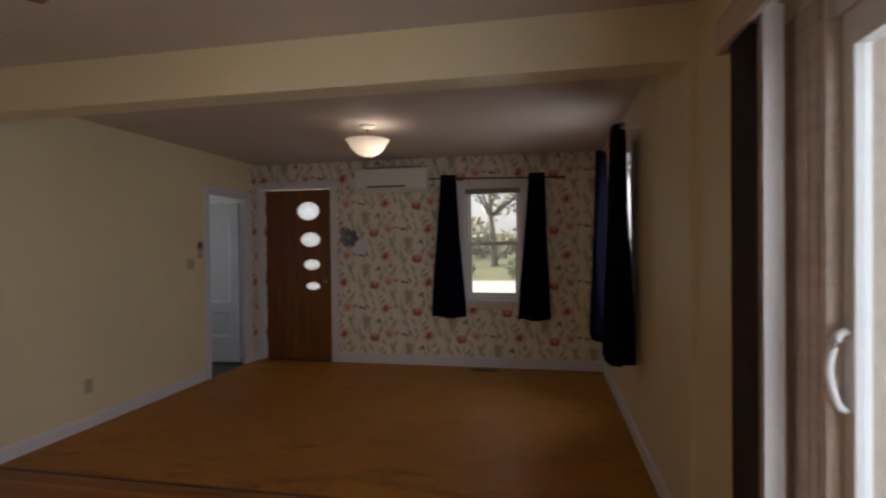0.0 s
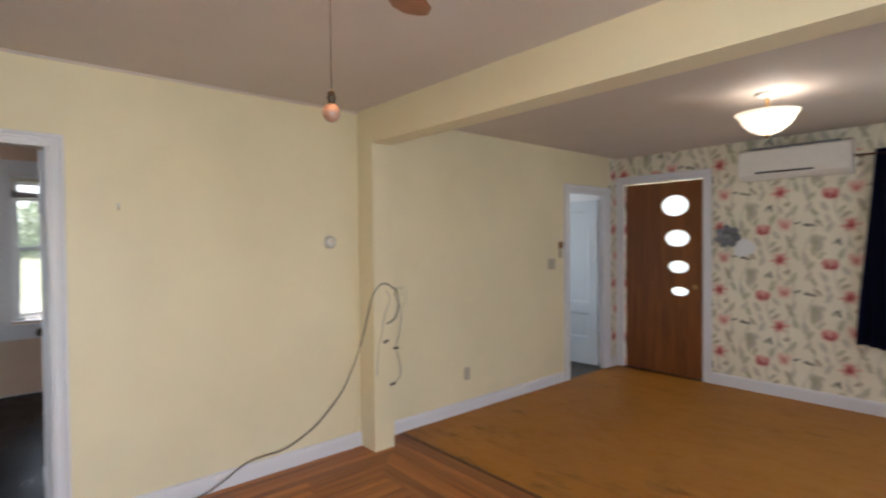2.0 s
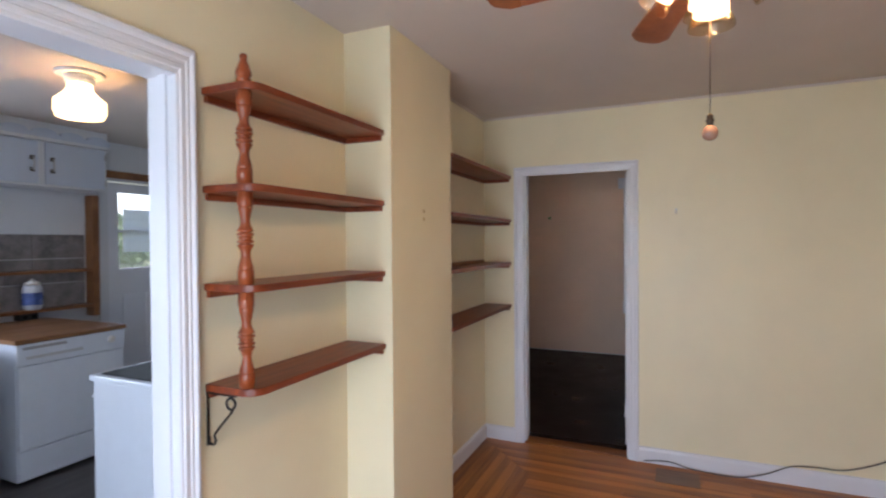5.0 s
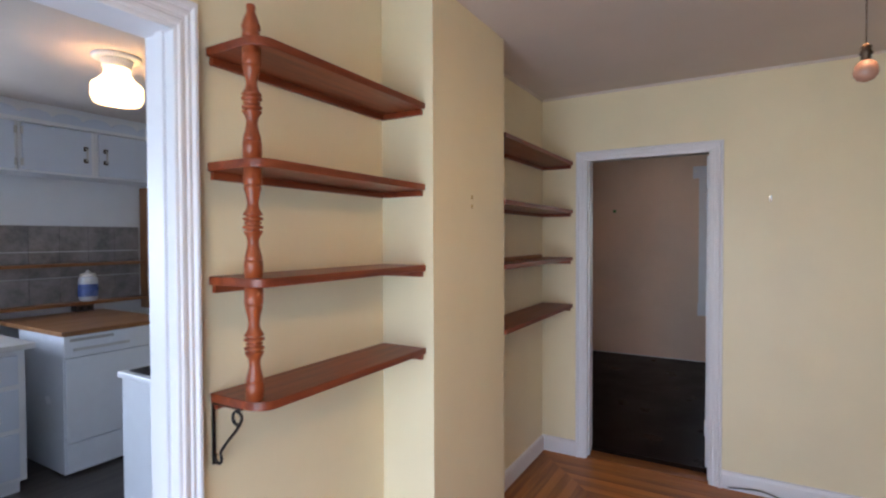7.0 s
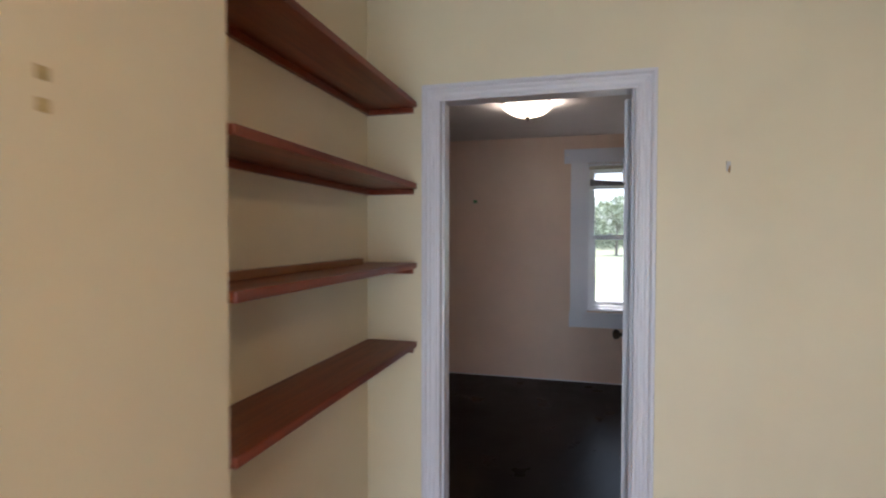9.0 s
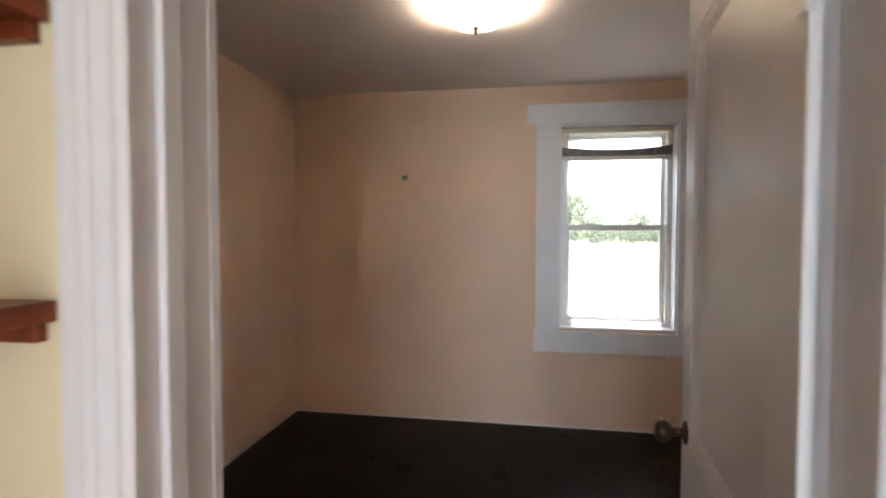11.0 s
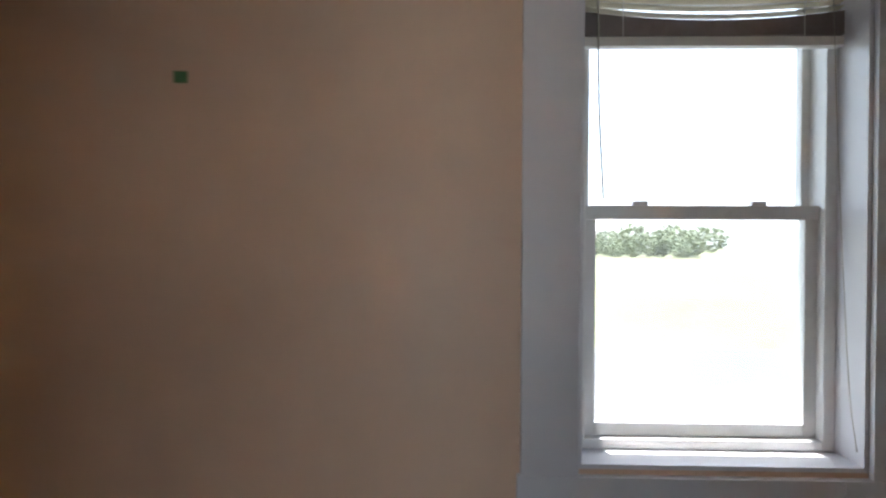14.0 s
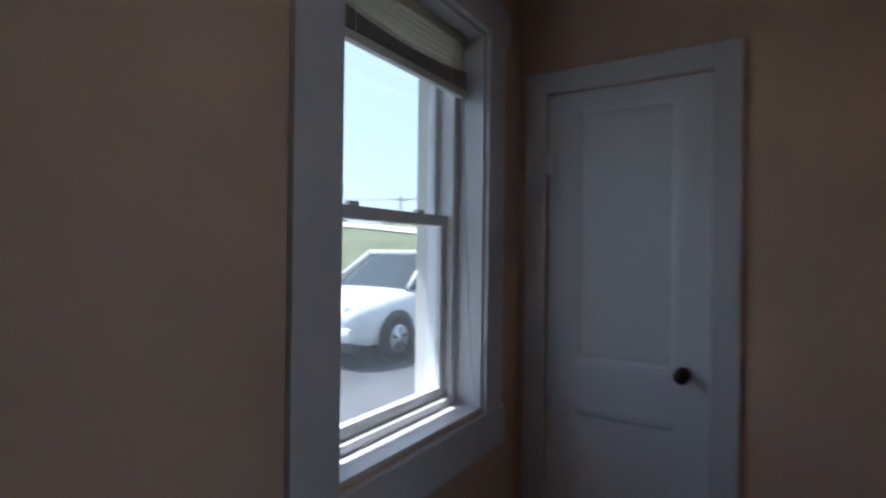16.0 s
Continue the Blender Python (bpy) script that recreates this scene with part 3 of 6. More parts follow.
setting("hall_wall_north", wall_run("y", YN, YN + 0.1, -1.33, -0.13, 0, H), DOORWHITE, "white painted hall end wall", "wall")
setting("hall_wall_south", wall_run("y", 4.6, 4.7, -1.33, -0.065, 0, H), DOORWHITE, "white painted hall end wall", "wall")
setting("hall_ceiling", boxed(-1.45, -0.13, 4.6, YN + 0.1, H, H + 0.1), CEIL, "off-white hall ceiling", "ceiling")
setting("hall_floor", boxed(-1.45, 0.0, 4.6, YN + 0.1, -0.15, 0.0), VINYL, "dark floor behind the white door", "floor")
setting("closet_back", boxed(-3.25, -1.33, 2.6, 2.7, 0, H), PINK, "plain wall at the back of the closet", "wall")

# floors
setting("floor_sheet", boxed(0.0, XE, 3.25, YN, -0.15, 0.004), SHEET, "worn orange-brown sheet floor of the front room", "floor")
strip_floor = setting("floor_strips", boxed(-0.0, XE, -0.12, 3.25, -0.15, -0.016), OAK, "varnished narrow oak strips with a mitred border", "floor")
setting("bedroom_floor", boxed(XW - 0.25, -0.13, -1.22, 2.17, -0.15, 0.035), DARKFLOOR, "dark brown painted bedroom floor with a dull shine", "floor")
setting("kitchen_floor", boxed(-0.40, XE, -3.60, -0.12, -0.15, 0.0), VINYL, "dark grey wood-look kitchen floor", "floor")
setting("threshold", boxed(-0.13, 0.0, 0.295, 1.038, -0.15, 0.006), OAK, "worn wooden door sill", "threshold")
setting("trim_floor_edge", boxed(0.0, XE, 3.226, 3.249, -0.012, 0.0035, bevel=0.001), wood("dark_edge_strip", (0.07, 0.022, 0.006), (0.16, 0.055, 0.014), 0.35, 1, (0.06, 1, 1)), "dark wooden strip where the floors meet", "trim")

# ---- baseboards ----


def baseboard(axis, wall, side, a0, a1, h=0.105, label="white painted baseboard"):
    """Board with a rounded top edge against a wall; side is +1 or -1 into the room."""
    pro = [(0, 0.0), (0.018, 0.0), (0.018, h - 0.022), (0.012, h - 0.006), (0.0, h)]
    if axis == "x":
        bm = extrude_outline([(wall + side * p, z) for p, z in pro], "y", a0, a1)
    else:
        bm = extrude_outline([(wall + side * p, z) for p, z in pro], "x", a0, a1)
    return setting("baseboard", bm, TRIM, label, "baseboard")


baseboard("x", 0, 1, -0.02, 0.2245)
baseboard("x", 0, 1, 1.1085, YB)
baseboard("x", 0, 1, YB + 0.17, 5.40)
baseboard("x", 0, 1, 6.31, YN)
baseboard("y", -0.02, 1, 0.018, 1.15)
baseboard("y", YN, -1, 1.095, XE, 0.12)
baseboard("x", XE, -1, YB + 0.17, YN - 0.018)
baseboard("x", XE, -1, 2.012, YB)


def thin_bead(axis, wall, side, a0, a1):
    """Fine crack-covering bead under the ceiling."""
    pro = [(0, H - 0.014), (0.006, H - 0.012), (0.012, H - 0.001), (0, H - 0.001)]
    bm = extrude_outline([(wall + side * p, z) for p, z in pro], "y" if axis == "x" else "x", a0, a1)
    return setting("trim", bm, CEIL, "fine bead under the ceiling", "trim")


thin_bead("x", 0, 1, -0.02, YB)
thin_bead("y", -0.02, 1, 0.012, 1.16)

# ---- door casings ----


def casing(name, axis, wall, side, a0, a1, top, width, head, label, fluted=True, thick=0.02):
    """Casing round an opening a0..a1 up to top: two moulded legs and a head that meet in mitres, each a part."""
    root = thing(name, (wall, (a0 + a1) / 2, 0) if axis == "x" else ((a0 + a1) / 2, wall, 0), label, "door casing", "", "structure")
    if fluted:
        prof = [(0, 0), (0, 0.45), (0.05, 0.55), (0.16, 0.60), (0.20, 0.85), (0.34, 0.90), (0.38, 0.72), (0.50, 0.74), (0.54, 0.98), (0.66, 1.02), (0.70, 0.86), (0.76, 1.15), (0.82, 1.38), (0.94, 1.40), (1, 1.25), (1, 0)]
    else:
        prof = [(0, 0), (0, 0.9), (0.03, 1.0), (0.97, 1.0), (1, 0.9), (1, 0)]

    def run(nm, lo, hi):
        """lo and hi give the two ends (along, height) of each profile line."""
        bm = bmesh.new()
        rows = []
        for k, d in prof:
            c = wall + side * thick * d
            rows.append([bm.verts.new((c, *p) if axis == "x" else (p[0], c, p[1])) for p in (lo(k), hi(k))])
        n = len(rows)
        for i in range(n):
            p, q = rows[i], rows[(i + 1) % n]
            bm.faces.new((p[0], p[1], q[1], q[0]))
        bm.faces.new([r[0] for r in rows])
        bm.faces.new([r[1] for r in rows][::-1])
        bmesh.ops.recalc_face_normals(bm, faces=bm.faces)
        part(nm, bm, TRIM, root)
    run("casing_leg", lambda k: (a0 - width * k, 0), lambda k: (a0 - width * k, top + head * k - 0.0004))
    run("casing_leg", lambda k: (a1 + width * k, 0), lambda k: (a1 + width * k, top + head * k - 0.0004))
    run("casing_head", lambda k: (a0 - width * k + 0.0004, top + head * k), lambda k: (a1 + width * k - 0.0004, top + head * k))
    return root


def jamb_lining(name, axis, lo, hi, a0, a1, top, label, mat=TRIM):
    root = thing(name, ((lo + hi) / 2, (a0 + a1) / 2, 0) if axis == "x" else ((a0 + a1) / 2, (lo + hi) / 2, 0), label, "door jamb", "", "structure")

    def put(nm, p, q, z0, z1):
        part(nm, boxed(*((lo, hi, p, q) if axis == "x" else (p, q, lo, hi)), z0, z1, bevel=0.002), mat, root)
    put("jamb", a0 - 0.016, a0, 0, top)
    put("jamb", a1, a1 + 0.016, 0, top)
    put("head_jamb", a0 - 0.016, a1 + 0.016, top, top + 0.016)
    m = (lo + hi) / 2
    for p, q in ((a0, a0 + 0.010), (a1 - 0.010, a1)):
        part("door_stop", boxed(*((m, m + 0.03, p, q) if axis == "x" else (p, q, m, m + 0.03)), 0, top), mat, root)
    return root


casing("door_casing_bedroom", "x", 0, 1, 0.297, 1.036, 2.024, 0.072, 0.064, "white fluted casing round the bedroom doorway")
casing("door_casing_bedroom_inside", "x", -0.13, -1, 0.297, 1.05, 2.042, 0.09, 0.08, "white plain casing inside the bedroom", False)
jamb_lining("door_jamb_bedroom", "x", -0.132, 0.002, 0.295, 1.038, 2.040, "white painted jamb of the bedroom doorway")
casing("door_casing_hall", "x", 0, 1, 5.51, 6.20, 2.03, 0.10, 0.09, "white casing round the hall doorway")
jamb_lining("door_jamb_hall", "x", -0.067, 0.002, 5.51, 6.20, 2.03, "white painted jamb of the hall doorway")
casing("door_casing_front", "y", YN, -1, 0.10, 1.005, 2.16, 0.09, 0.09, "white casing round the front door")
casing("door_casing_kitchen", "y", -0.05, 1, 2.71, 3.58, 2.04, 0.062, 0.085, "white fluted casing round the kitchen doorway", True, 0.015)
jamb_lining("door_jamb_kitchen", "y", -0.168, -0.048, 2.71, 3.58, 2.04, "white painted jamb of the kitchen doorway")
casing("door_casing_closet", "y", 2.045, -1, -3.12, -2.49, 2.03, 0.09, 0.09, "white flat casing round the closet door", False)

# ---- doors ----


def panel_door(bm, w, h, t, panels):
    """Door leaf in x 0..w, y 0..t, z 0..h with sunk, framed panels (x0, x1, z0, z1)."""
    box(bm, 0, w, 0.013, t - 0.013, 0, h)
    xs = sorted({0, w, *[p[0] for p in panels], *[p[1] for p in panels]})
    for a, b in zip(xs, xs[1:]):
        m = (a + b) / 2
        holes = sorted((p[2], p[3]) for p in panels if p[0] < m < p[1])
        z = 0
        for lo, hi in holes + [(h, h)]:
            if lo - z > 1e-4:
                box(bm, a, b, 0, t, z, lo)
            z = hi
    for x0, x1, z0, z1 in panels:
        e = 0.034
        for face, sunk in ((0.0015, 0.0128), (t - 0.0015, t - 0.0128)):
            outer = [bm.verts.new((x, face, z)) for x, z in ((x0 - 0.001, z0 - 0.001), (x1 + 0.001, z0 - 0.001), (x1 + 0.001, z1 + 0.001), (x0 - 0.001, z1 + 0.001))]
            ridge = [bm.verts.new((x, face + (sunk - face) * 0.25, z)) for x, z in ((x0 + e * 0.55, z0 + e * 0.55), (x1 - e * 0.55, z0 + e * 0.55), (x1 - e * 0.55, z1 - e * 0.55), (x0 + e * 0.55, z1 - e * 0.55))]
            inner = [bm.verts.new((x, sunk, z)) for x, z in ((x0 + e, z0 + e), (x1 - e, z0 + e), (x1 - e, z1 - e), (x0 + e, z1 - e))]
            for p, q in ((outer, ridge), (ridge, inner)):
                for i in range(4):
                    j = (i + 1) % 4
                    bm.faces.new((p[i], p[j], q[j], q[i]) if face < sunk else (p[j], p[i], q[i], q[j]))
    return bm


def knob(parent, m, mat, label):
    """Round knob on a rose, axis along local +y."""
    bm = lathe([(0.027, 0), (0.027, 0.006), (0.011, 0.010), (0.010, 0.030), (0.020, 0.038), (0.028, 0.050), (0.026, 0.062), (0.014, 0.070), (0.002, 0.071)], turn=Matrix.Rotation(radians(-90), 4, 'X'))
    bmesh.ops.transform(bm, matrix=m, verts=bm.verts)
    return part("door_knob", bm, mat, parent, label)


def hinge(parent, m, mat=TRIM):
    bm = boxed(-0.002, 0.03, -0.003, 0.003, -0.045, 0.045)
    k = lathe([(0.006, -0.05), (0.006, 0.05)], seg=10)
    me = bpy.data.meshes.new("tmp")
    k.to_mesh(me)
    k.free()
    bm.from_mesh(me)
    bpy.data.meshes.remove(me)
    bmesh.ops.transform(bm, matrix=m, verts=bm.verts)
    return part("hinge", bm, mat, parent)


def moved(bm, m):
    bmesh.ops.transform(bm, matrix=m, verts=bm.verts)
    return bm


# bedroom door, open into the bedroom
dm = pose(-0.137, 1.046, 0.042, 0, 0, 173.6)
d = thing("door_bedroom", (-0.137, 1.046, 0), "white painted panelled bedroom door standing open", "door", "", "structure")
part("leaf", moved(panel_door(bmesh.new(), 0.72, 1.98, 0.036, [(0.10, 0.62, 0.92, 1.86), (0.10, 0.62, 0.18, 0.78)]), dm), TRIM, d)
knob(d, dm @ pose(0.66, 0.036, 0.93), BRONZE, "dark bronze door knob")
knob(d, dm @ pose(0.66, 0.0, 0.93, 0, 0, 180), BRONZE, "dark bronze door knob")
for z in (0.25, 1.70):
    hinge(d, dm @ pose(0.0, 0.036, z))

# closet door
d = thing("door_closet", (-2.8, 2.06, 0), "white two-panel closet door, closed, with a dark knob", "door", "", "structure")
dm = pose(-2.495, 2.095, 0.040, 0, 0, 180)
part("leaf", moved(panel_door(bmesh.new(), 0.62, 1.985, 0.04, [(0.10, 0.51, 0.86, 1.93), (0.10, 0.51, 0.15, 0.68)]), dm), DOORWHITE, d)
knob(d, dm @ pose(0.088, 0.04, 0.872), BRONZE, "dark bronze door knob")
for z in (0.25, 1.74):
    hinge(d, pose(-3.118, 2.043, z) @ pose(0, 0, 0), DOORWHITE)

# hall door, ajar beyond the opening
d = thing("door_hall", (-0.09, 6.18, 0), "white panelled door standing ajar in the hall", "door", "", "structure")
dm = pose(-0.07, 6.19, 0.03, 0, 0, -175)
part("leaf", moved(panel_door(bmesh.new(), 0.66, 1.95, 0.036, [(0.10, 0.56, 0.72, 1.84), (0.10, 0.56, 0.30, 0.62)]), dm), HALLBLUE, d)
hinge(d, dm @ pose(0, 0.0, 0.25))

# front door with four oval lights
front = thing("door_front", (0.55, YN, 0), "brown veneered front door with four oval lights stepping down in size", "door", "", "structure")
OVALS = ((0.695, 1.885, 0.155, 0.118), (0.72, 1.525, 0.14, 0.095), (0.735, 1.21, 0.115, 0.072), (0.75, 0.94, 0.10, 0.052))


def slab_with_ovals(x0, x1, z0, z1, y0, y1):
    """Door slab cut into bands, each band with an elliptical hole."""
    bm = bmesh.new()
    cuts = [z0] + [(OVALS[i][1] + OVALS[i + 1][1]) / 2 for i in (2, 1, 0)] + [z1]
    cuts.insert(1, 0.75)
    box(bm, x0, x1, y0, y1, z0, 0.75)
    seg = 40
    for k, (cx, cz, rx, rz) in enumerate(OVALS[::-1]):
        lo, hi = cuts[k + 1], cuts[k + 2]
        rings = []
        for y in (y0, y1):
            inner, outer = [], []
            for i in range(seg):
                a = 2 * math.pi * i / seg
                c, s = math.cos(a), math.sin(a)
                inner.append(bm.verts.new((cx + rx * c, y, cz + rz * s)))
                tx = ((x1 - cx) / c if c > 1e-6 else (x0 - cx) / c if c < -1e-6 else 1e9)
                tz = ((hi - cz) / s if s > 1e-6 else (lo - cz) / s if s < -1e-6 else 1e9)
                t = min(tx, tz)
                outer.append(bm.verts.new((cx + t * c, y, cz + t * s)))
            corners = []
            rings.append((inner, outer))
            for i in range(seg):
                j = (i + 1) % seg
                bm.faces.new((inner[i], inner[j], outer[j], outer[i]))
                p, q = outer[i].co, outer[j].co
                if abs(p.x - q.x) > 1e-5 and abs(p.z - q.z) > 1e-5:
                    ex = p.x if abs(p.x - x0) < 1e-5 or abs(p.x - x1) < 1e-5 else q.x
                    ez = p.z if abs(p.z - lo) < 1e-5 or abs(p.z - hi) < 1e-5 else q.z
                    bm.faces.new((outer[i], outer[j], bm.verts.new((ex, y, ez))))
        (i0, o0), (i1, o1) = rings
        for i in range(seg):
            j = (i + 1) % seg
            bm.faces.new((i0[i], i0[j], i1[j], i1[i]))
    bmesh.ops.recalc_face_normals(bm, faces=bm.faces)
    return bm


part("leaf", slab_with_ovals(0.115, 0.99, 0.012, 2.15, YN + 0.02, YN + 0.062), DOORWOOD, front)
for cx, cz, rx, rz in OVALS:
    g = lathe([(1, -0.004), (1, 0.004)], seg=40, turn=Matrix.Rotation(radians(90), 4, 'X'))
    moved(g, Matrix.Translation((cx, YN + 0.034, cz)) @ Matrix.Diagonal((rx, 1, rz, 1)))
    part("oval_pane", g, MILKY, front, "obscured oval glass").visible_shadow = False
    bm = bmesh.new()
    for k in range(40):
        a0, a1 = 2 * math.pi * k / 40, 2 * math.pi * (k + 1) / 40
        vs = []
        for a in (a0, a1):
            for r, y in ((0.008, 0.012), (-0.004, 0.014), (-0.004, 0.028), (0.008, 0.0205)):
                vs.append(bm.verts.new((cx + (rx + r) * math.cos(a), YN + y, cz + (rz + r) * math.sin(a))))
        for i in range(4):
            bm.faces.new((vs[i], vs[(i + 1) % 4], vs[4 + (i + 1) % 4], vs[4 + i]))
    bmesh.ops.remove_doubles(bm, verts=bm.verts, dist=1e-5)
    bmesh.ops.recalc_face_normals(bm, faces=bm.faces)
    part("oval_rim", bm, DOORWOOD, front)
for z in (0.3, 1.1, 1.9):
    hinge(front, pose(0.108, YN + 0.026, z, 0, 0, 0), BRONZE)
part("handle", lathe([(0.024, 0), (0.024, 0.006), (0.010, 0.01), (0.010, 0.03), (0.026, 0.045), (0.022, 0.06), (0.002, 0.062)], (0.93, YN + 0.03, 1.0), turn=Matrix.Rotation(radians(90), 4, 'X')), BRASS, front, "aged brass knob")
part("door_sill", boxed(0.10, 1.005, YN - 0.03, YN + 0.16, 0.0, 0.012), BRONZE, front)

# ---- windows ----


def sash_window(name, axis, face, side, a0, a1, z0, z1, meet, depth, label):
    """Double-hung window in an opening; face is the room side of the wall, side points into the room, depth is how far back the sashes sit."""
    mid = (a0 + a1) / 2
    root = thing(name, (face, mid, z0) if axis == "x" else (mid, face, z0), label, "window", "", "structure")

    def bar(nm, p, q, lo, hi, near, far, mat=VINYLFRAME, bev=0.003, lab=""):
        c0, c1 = sorted((face - side * near, face - side * far))
        return part(nm, boxed(*((c0, c1, p, q) if axis == "x" else (p, q, c0, c1)), lo, hi, bevel=bev), mat, root, lab)
    f = 0.035
    bar("window_frame", a0, a0 + f, z0, z1, depth - 0.03, depth + 0.09)
    bar("window_frame", a1 - f, a1, z0, z1, depth - 0.03, depth + 0.09)
    bar("window_frame", a0 + f, a1 - f, z1 - f, z1, depth - 0.03, depth + 0.09)
    bar("window_frame", a0 + f, a1 - f, z0, z0 + 0.03, depth - 0.03, depth + 0.09)
    # lower sash, nearer the room
    s = 0.038
    bar("sash_stile", a0 + f, a0 + f + s, z0 + 0.03, meet, depth, depth + 0.03)
    bar("sash_stile", a1 - f - s, a1 - f, z0 + 0.03, meet, depth, depth + 0.03)
    bar("sash_rail", a0 + f + s, a1 - f - s, z0 + 0.03, z0 + 0.07, depth, depth + 0.03)
    bar("meeting_rail", a0 + f, a1 - f, meet, meet + 0.042, depth - 0.006, depth + 0.034)
    g = bar("pane", a0 + f + s, a1 - f - s, z0 + 0.07, meet, depth + 0.012, depth + 0.018, PANE, 0)
    g.visible_shadow = False
    # upper sash, set back
    bar("sash_stile", a0 + f, a0 + f + 0.026, meet + 0.042, z1 - f, depth + 0.04, depth + 0.07)
    bar("sash_stile", a1 - f - 0.026, a1 - f, meet + 0.042, z1 - f, depth + 0.04, depth + 0.07)
    bar("sash_rail", a0 + f + 0.026, a1 - f - 0.026, z1 - f - 0.03, z1 - f, depth + 0.04, depth + 0.07)
    g = bar("pane", a0 + f + 0.026, a1 - f - 0.026, meet + 0.042, z1 - f - 0.03, depth + 0.052, depth + 0.058, PANE, 0)
    g.visible_shadow = False
    for k in (0.27, 0.73):
        c = a0 + (a1 - a0) * k
        bar("sash_lock", c - 0.022, c + 0.022, meet + 0.042, meet + 0.056, depth, depth + 0.022, VINYLFRAME, 0.004)
    return root


def reveal(name, axis, face, side, a0, a1, z0, z1, deep, label):
    """White lining boards round a window opening and the stool at its foot."""
    root = thing(name, (face, (a0 + a1) / 2, z0) if axis == "x" else ((a0 + a1) / 2, face, z0), label, "window trim", "", "structure")
    c0, c1 = sorted((face + side * 0.001, face - side * deep))

    def put(nm, p, q, lo, hi):
        part(nm, boxed(*((c0, c1, p, q) if axis == "x" else (p, q, c0, c1)), lo, hi), TRIM, root)
    put("side_board", a0 - 0.001, a0 + 0.012, z0 + 0.012, z1)
    put("side_board", a1 - 0.012, a1 + 0.001, z0 + 0.012, z1)
    put("head_board", a0, a1, z1 - 0.012, z1 + 0.001)
    put("window_sill", a0, a1, z0 - 0.001, z0 + 0.012)
    return root


reveal("trim_bedroom_window", "x", XW, 1, 0.92, 1.72, 0.75, 2.20, 0.24, "white painted lining of the bedroom window")
sash_window("window_bedroom", "x", XW, 1, 0.932, 1.708, 0.762, 2.188, 1.455, 0.14, "white double-hung bedroom window")
wc = thing("trim_bedroom_casing", (XW, 1.32, 0.6), "flat white boards framing the bedroom window", "window casing", "", "structure")
part("casing_leg", boxed(XW, XW + 0.020, 0.76, 0.92, 0.735, 2.205, bevel=0.002), TRIM, wc)
part("casing_leg", boxed(XW, XW + 0.020, 1.72, 1.86, 0.735, 2.205, bevel=0.002), TRIM, wc)
part("casing_head", boxed(XW, XW + 0.024, 0.695, 1.895, 2.205, 2.345, bevel=0.002), TRIM, wc)
part("apron", boxed(XW, XW + 0.022, 0.75, 1.64, 0.585, 0.735, bevel=0.002), TRIM, wc)
part("apron", boxed(XW, XW + 0.022, 1.643, 1.885, 0.585, 0.735, bevel=0.002), TRIM, wc)
for y in (0.725, 1.865):
    part("screw_plug", lathe([(0.014, 0), (0.014, 0.003)], (XW + 0.024, y, 2.29), 16, Matrix.Rotation(radians(90), 4, 'Y')), PLASTIC, wc)

reveal("trim_north_window", "y", YN, -1, 2.68, 3.36, 0.79, 2.12, 0.15, "white lining of the front window")
sash_window("window_north", "y", YN, -1, 2.692, 3.348, 0.802, 2.108, 1.43, 0.06, "white double-hung front window")
wc = thing("trim_north_casing", (3.02, YN, 0.7), "white boards framing the front window", "window casing", "", "structure")
part("casing_leg", boxed(2.60, 2.68, YN - 0.018, YN, 0.79, 2.12, bevel=0.002), TRIM, wc)
part("casing_leg", boxed(3.36, 3.44, YN - 0.018, YN, 0.79, 2.12, bevel=0.002), TRIM, wc)
part("casing_head", boxed(2.60, 3.44, YN - 0.018, YN, 2.12, 2.19, bevel=0.002), TRIM, wc)
part("window_stool", boxed(2.62, 3.42, YN - 0.035, YN, 0.755, 0.79, bevel=0.003), TRIM, wc)
part("apron", boxed(2.66, 3.38, YN - 0.012, YN, 0.70, 0.755, bevel=0.002), YELLOW, wc)

reveal("trim_east_window", "x", XE, -1, 4.50, 5.14, 0.79, 2.12, 0.15, "white lining of the side window")
sash_window("window_east", "x", XE, -1, 4.512, 5.128, 0.802, 2.108, 1.43, 0.06, "white double-hung side window")
wc = thing("trim_east_casing", (XE, 4.82, 0.7), "white boards framing the side window", "window casing", "", "structure")
part("casing_leg", boxed(XE - 0.018, XE, 4.42, 4.50, 0.79, 2.12, bevel=0.002), TRIM, wc)
part("casing_leg", boxed(XE - 0.018, XE, 5.14, 5.22, 0.79, 2.12, bevel=0.002), TRIM, wc)
part("casing_head", boxed(XE - 0.018, XE, 4.42, 5.22, 2.12, 2.19, bevel=0.002), TRIM, wc)
part("window_stool", boxed(XE - 0.035, XE, 4.44, 5.20, 0.755, 0.79, bevel=0.003), TRIM, wc)

# ---- dining room: shelves ----


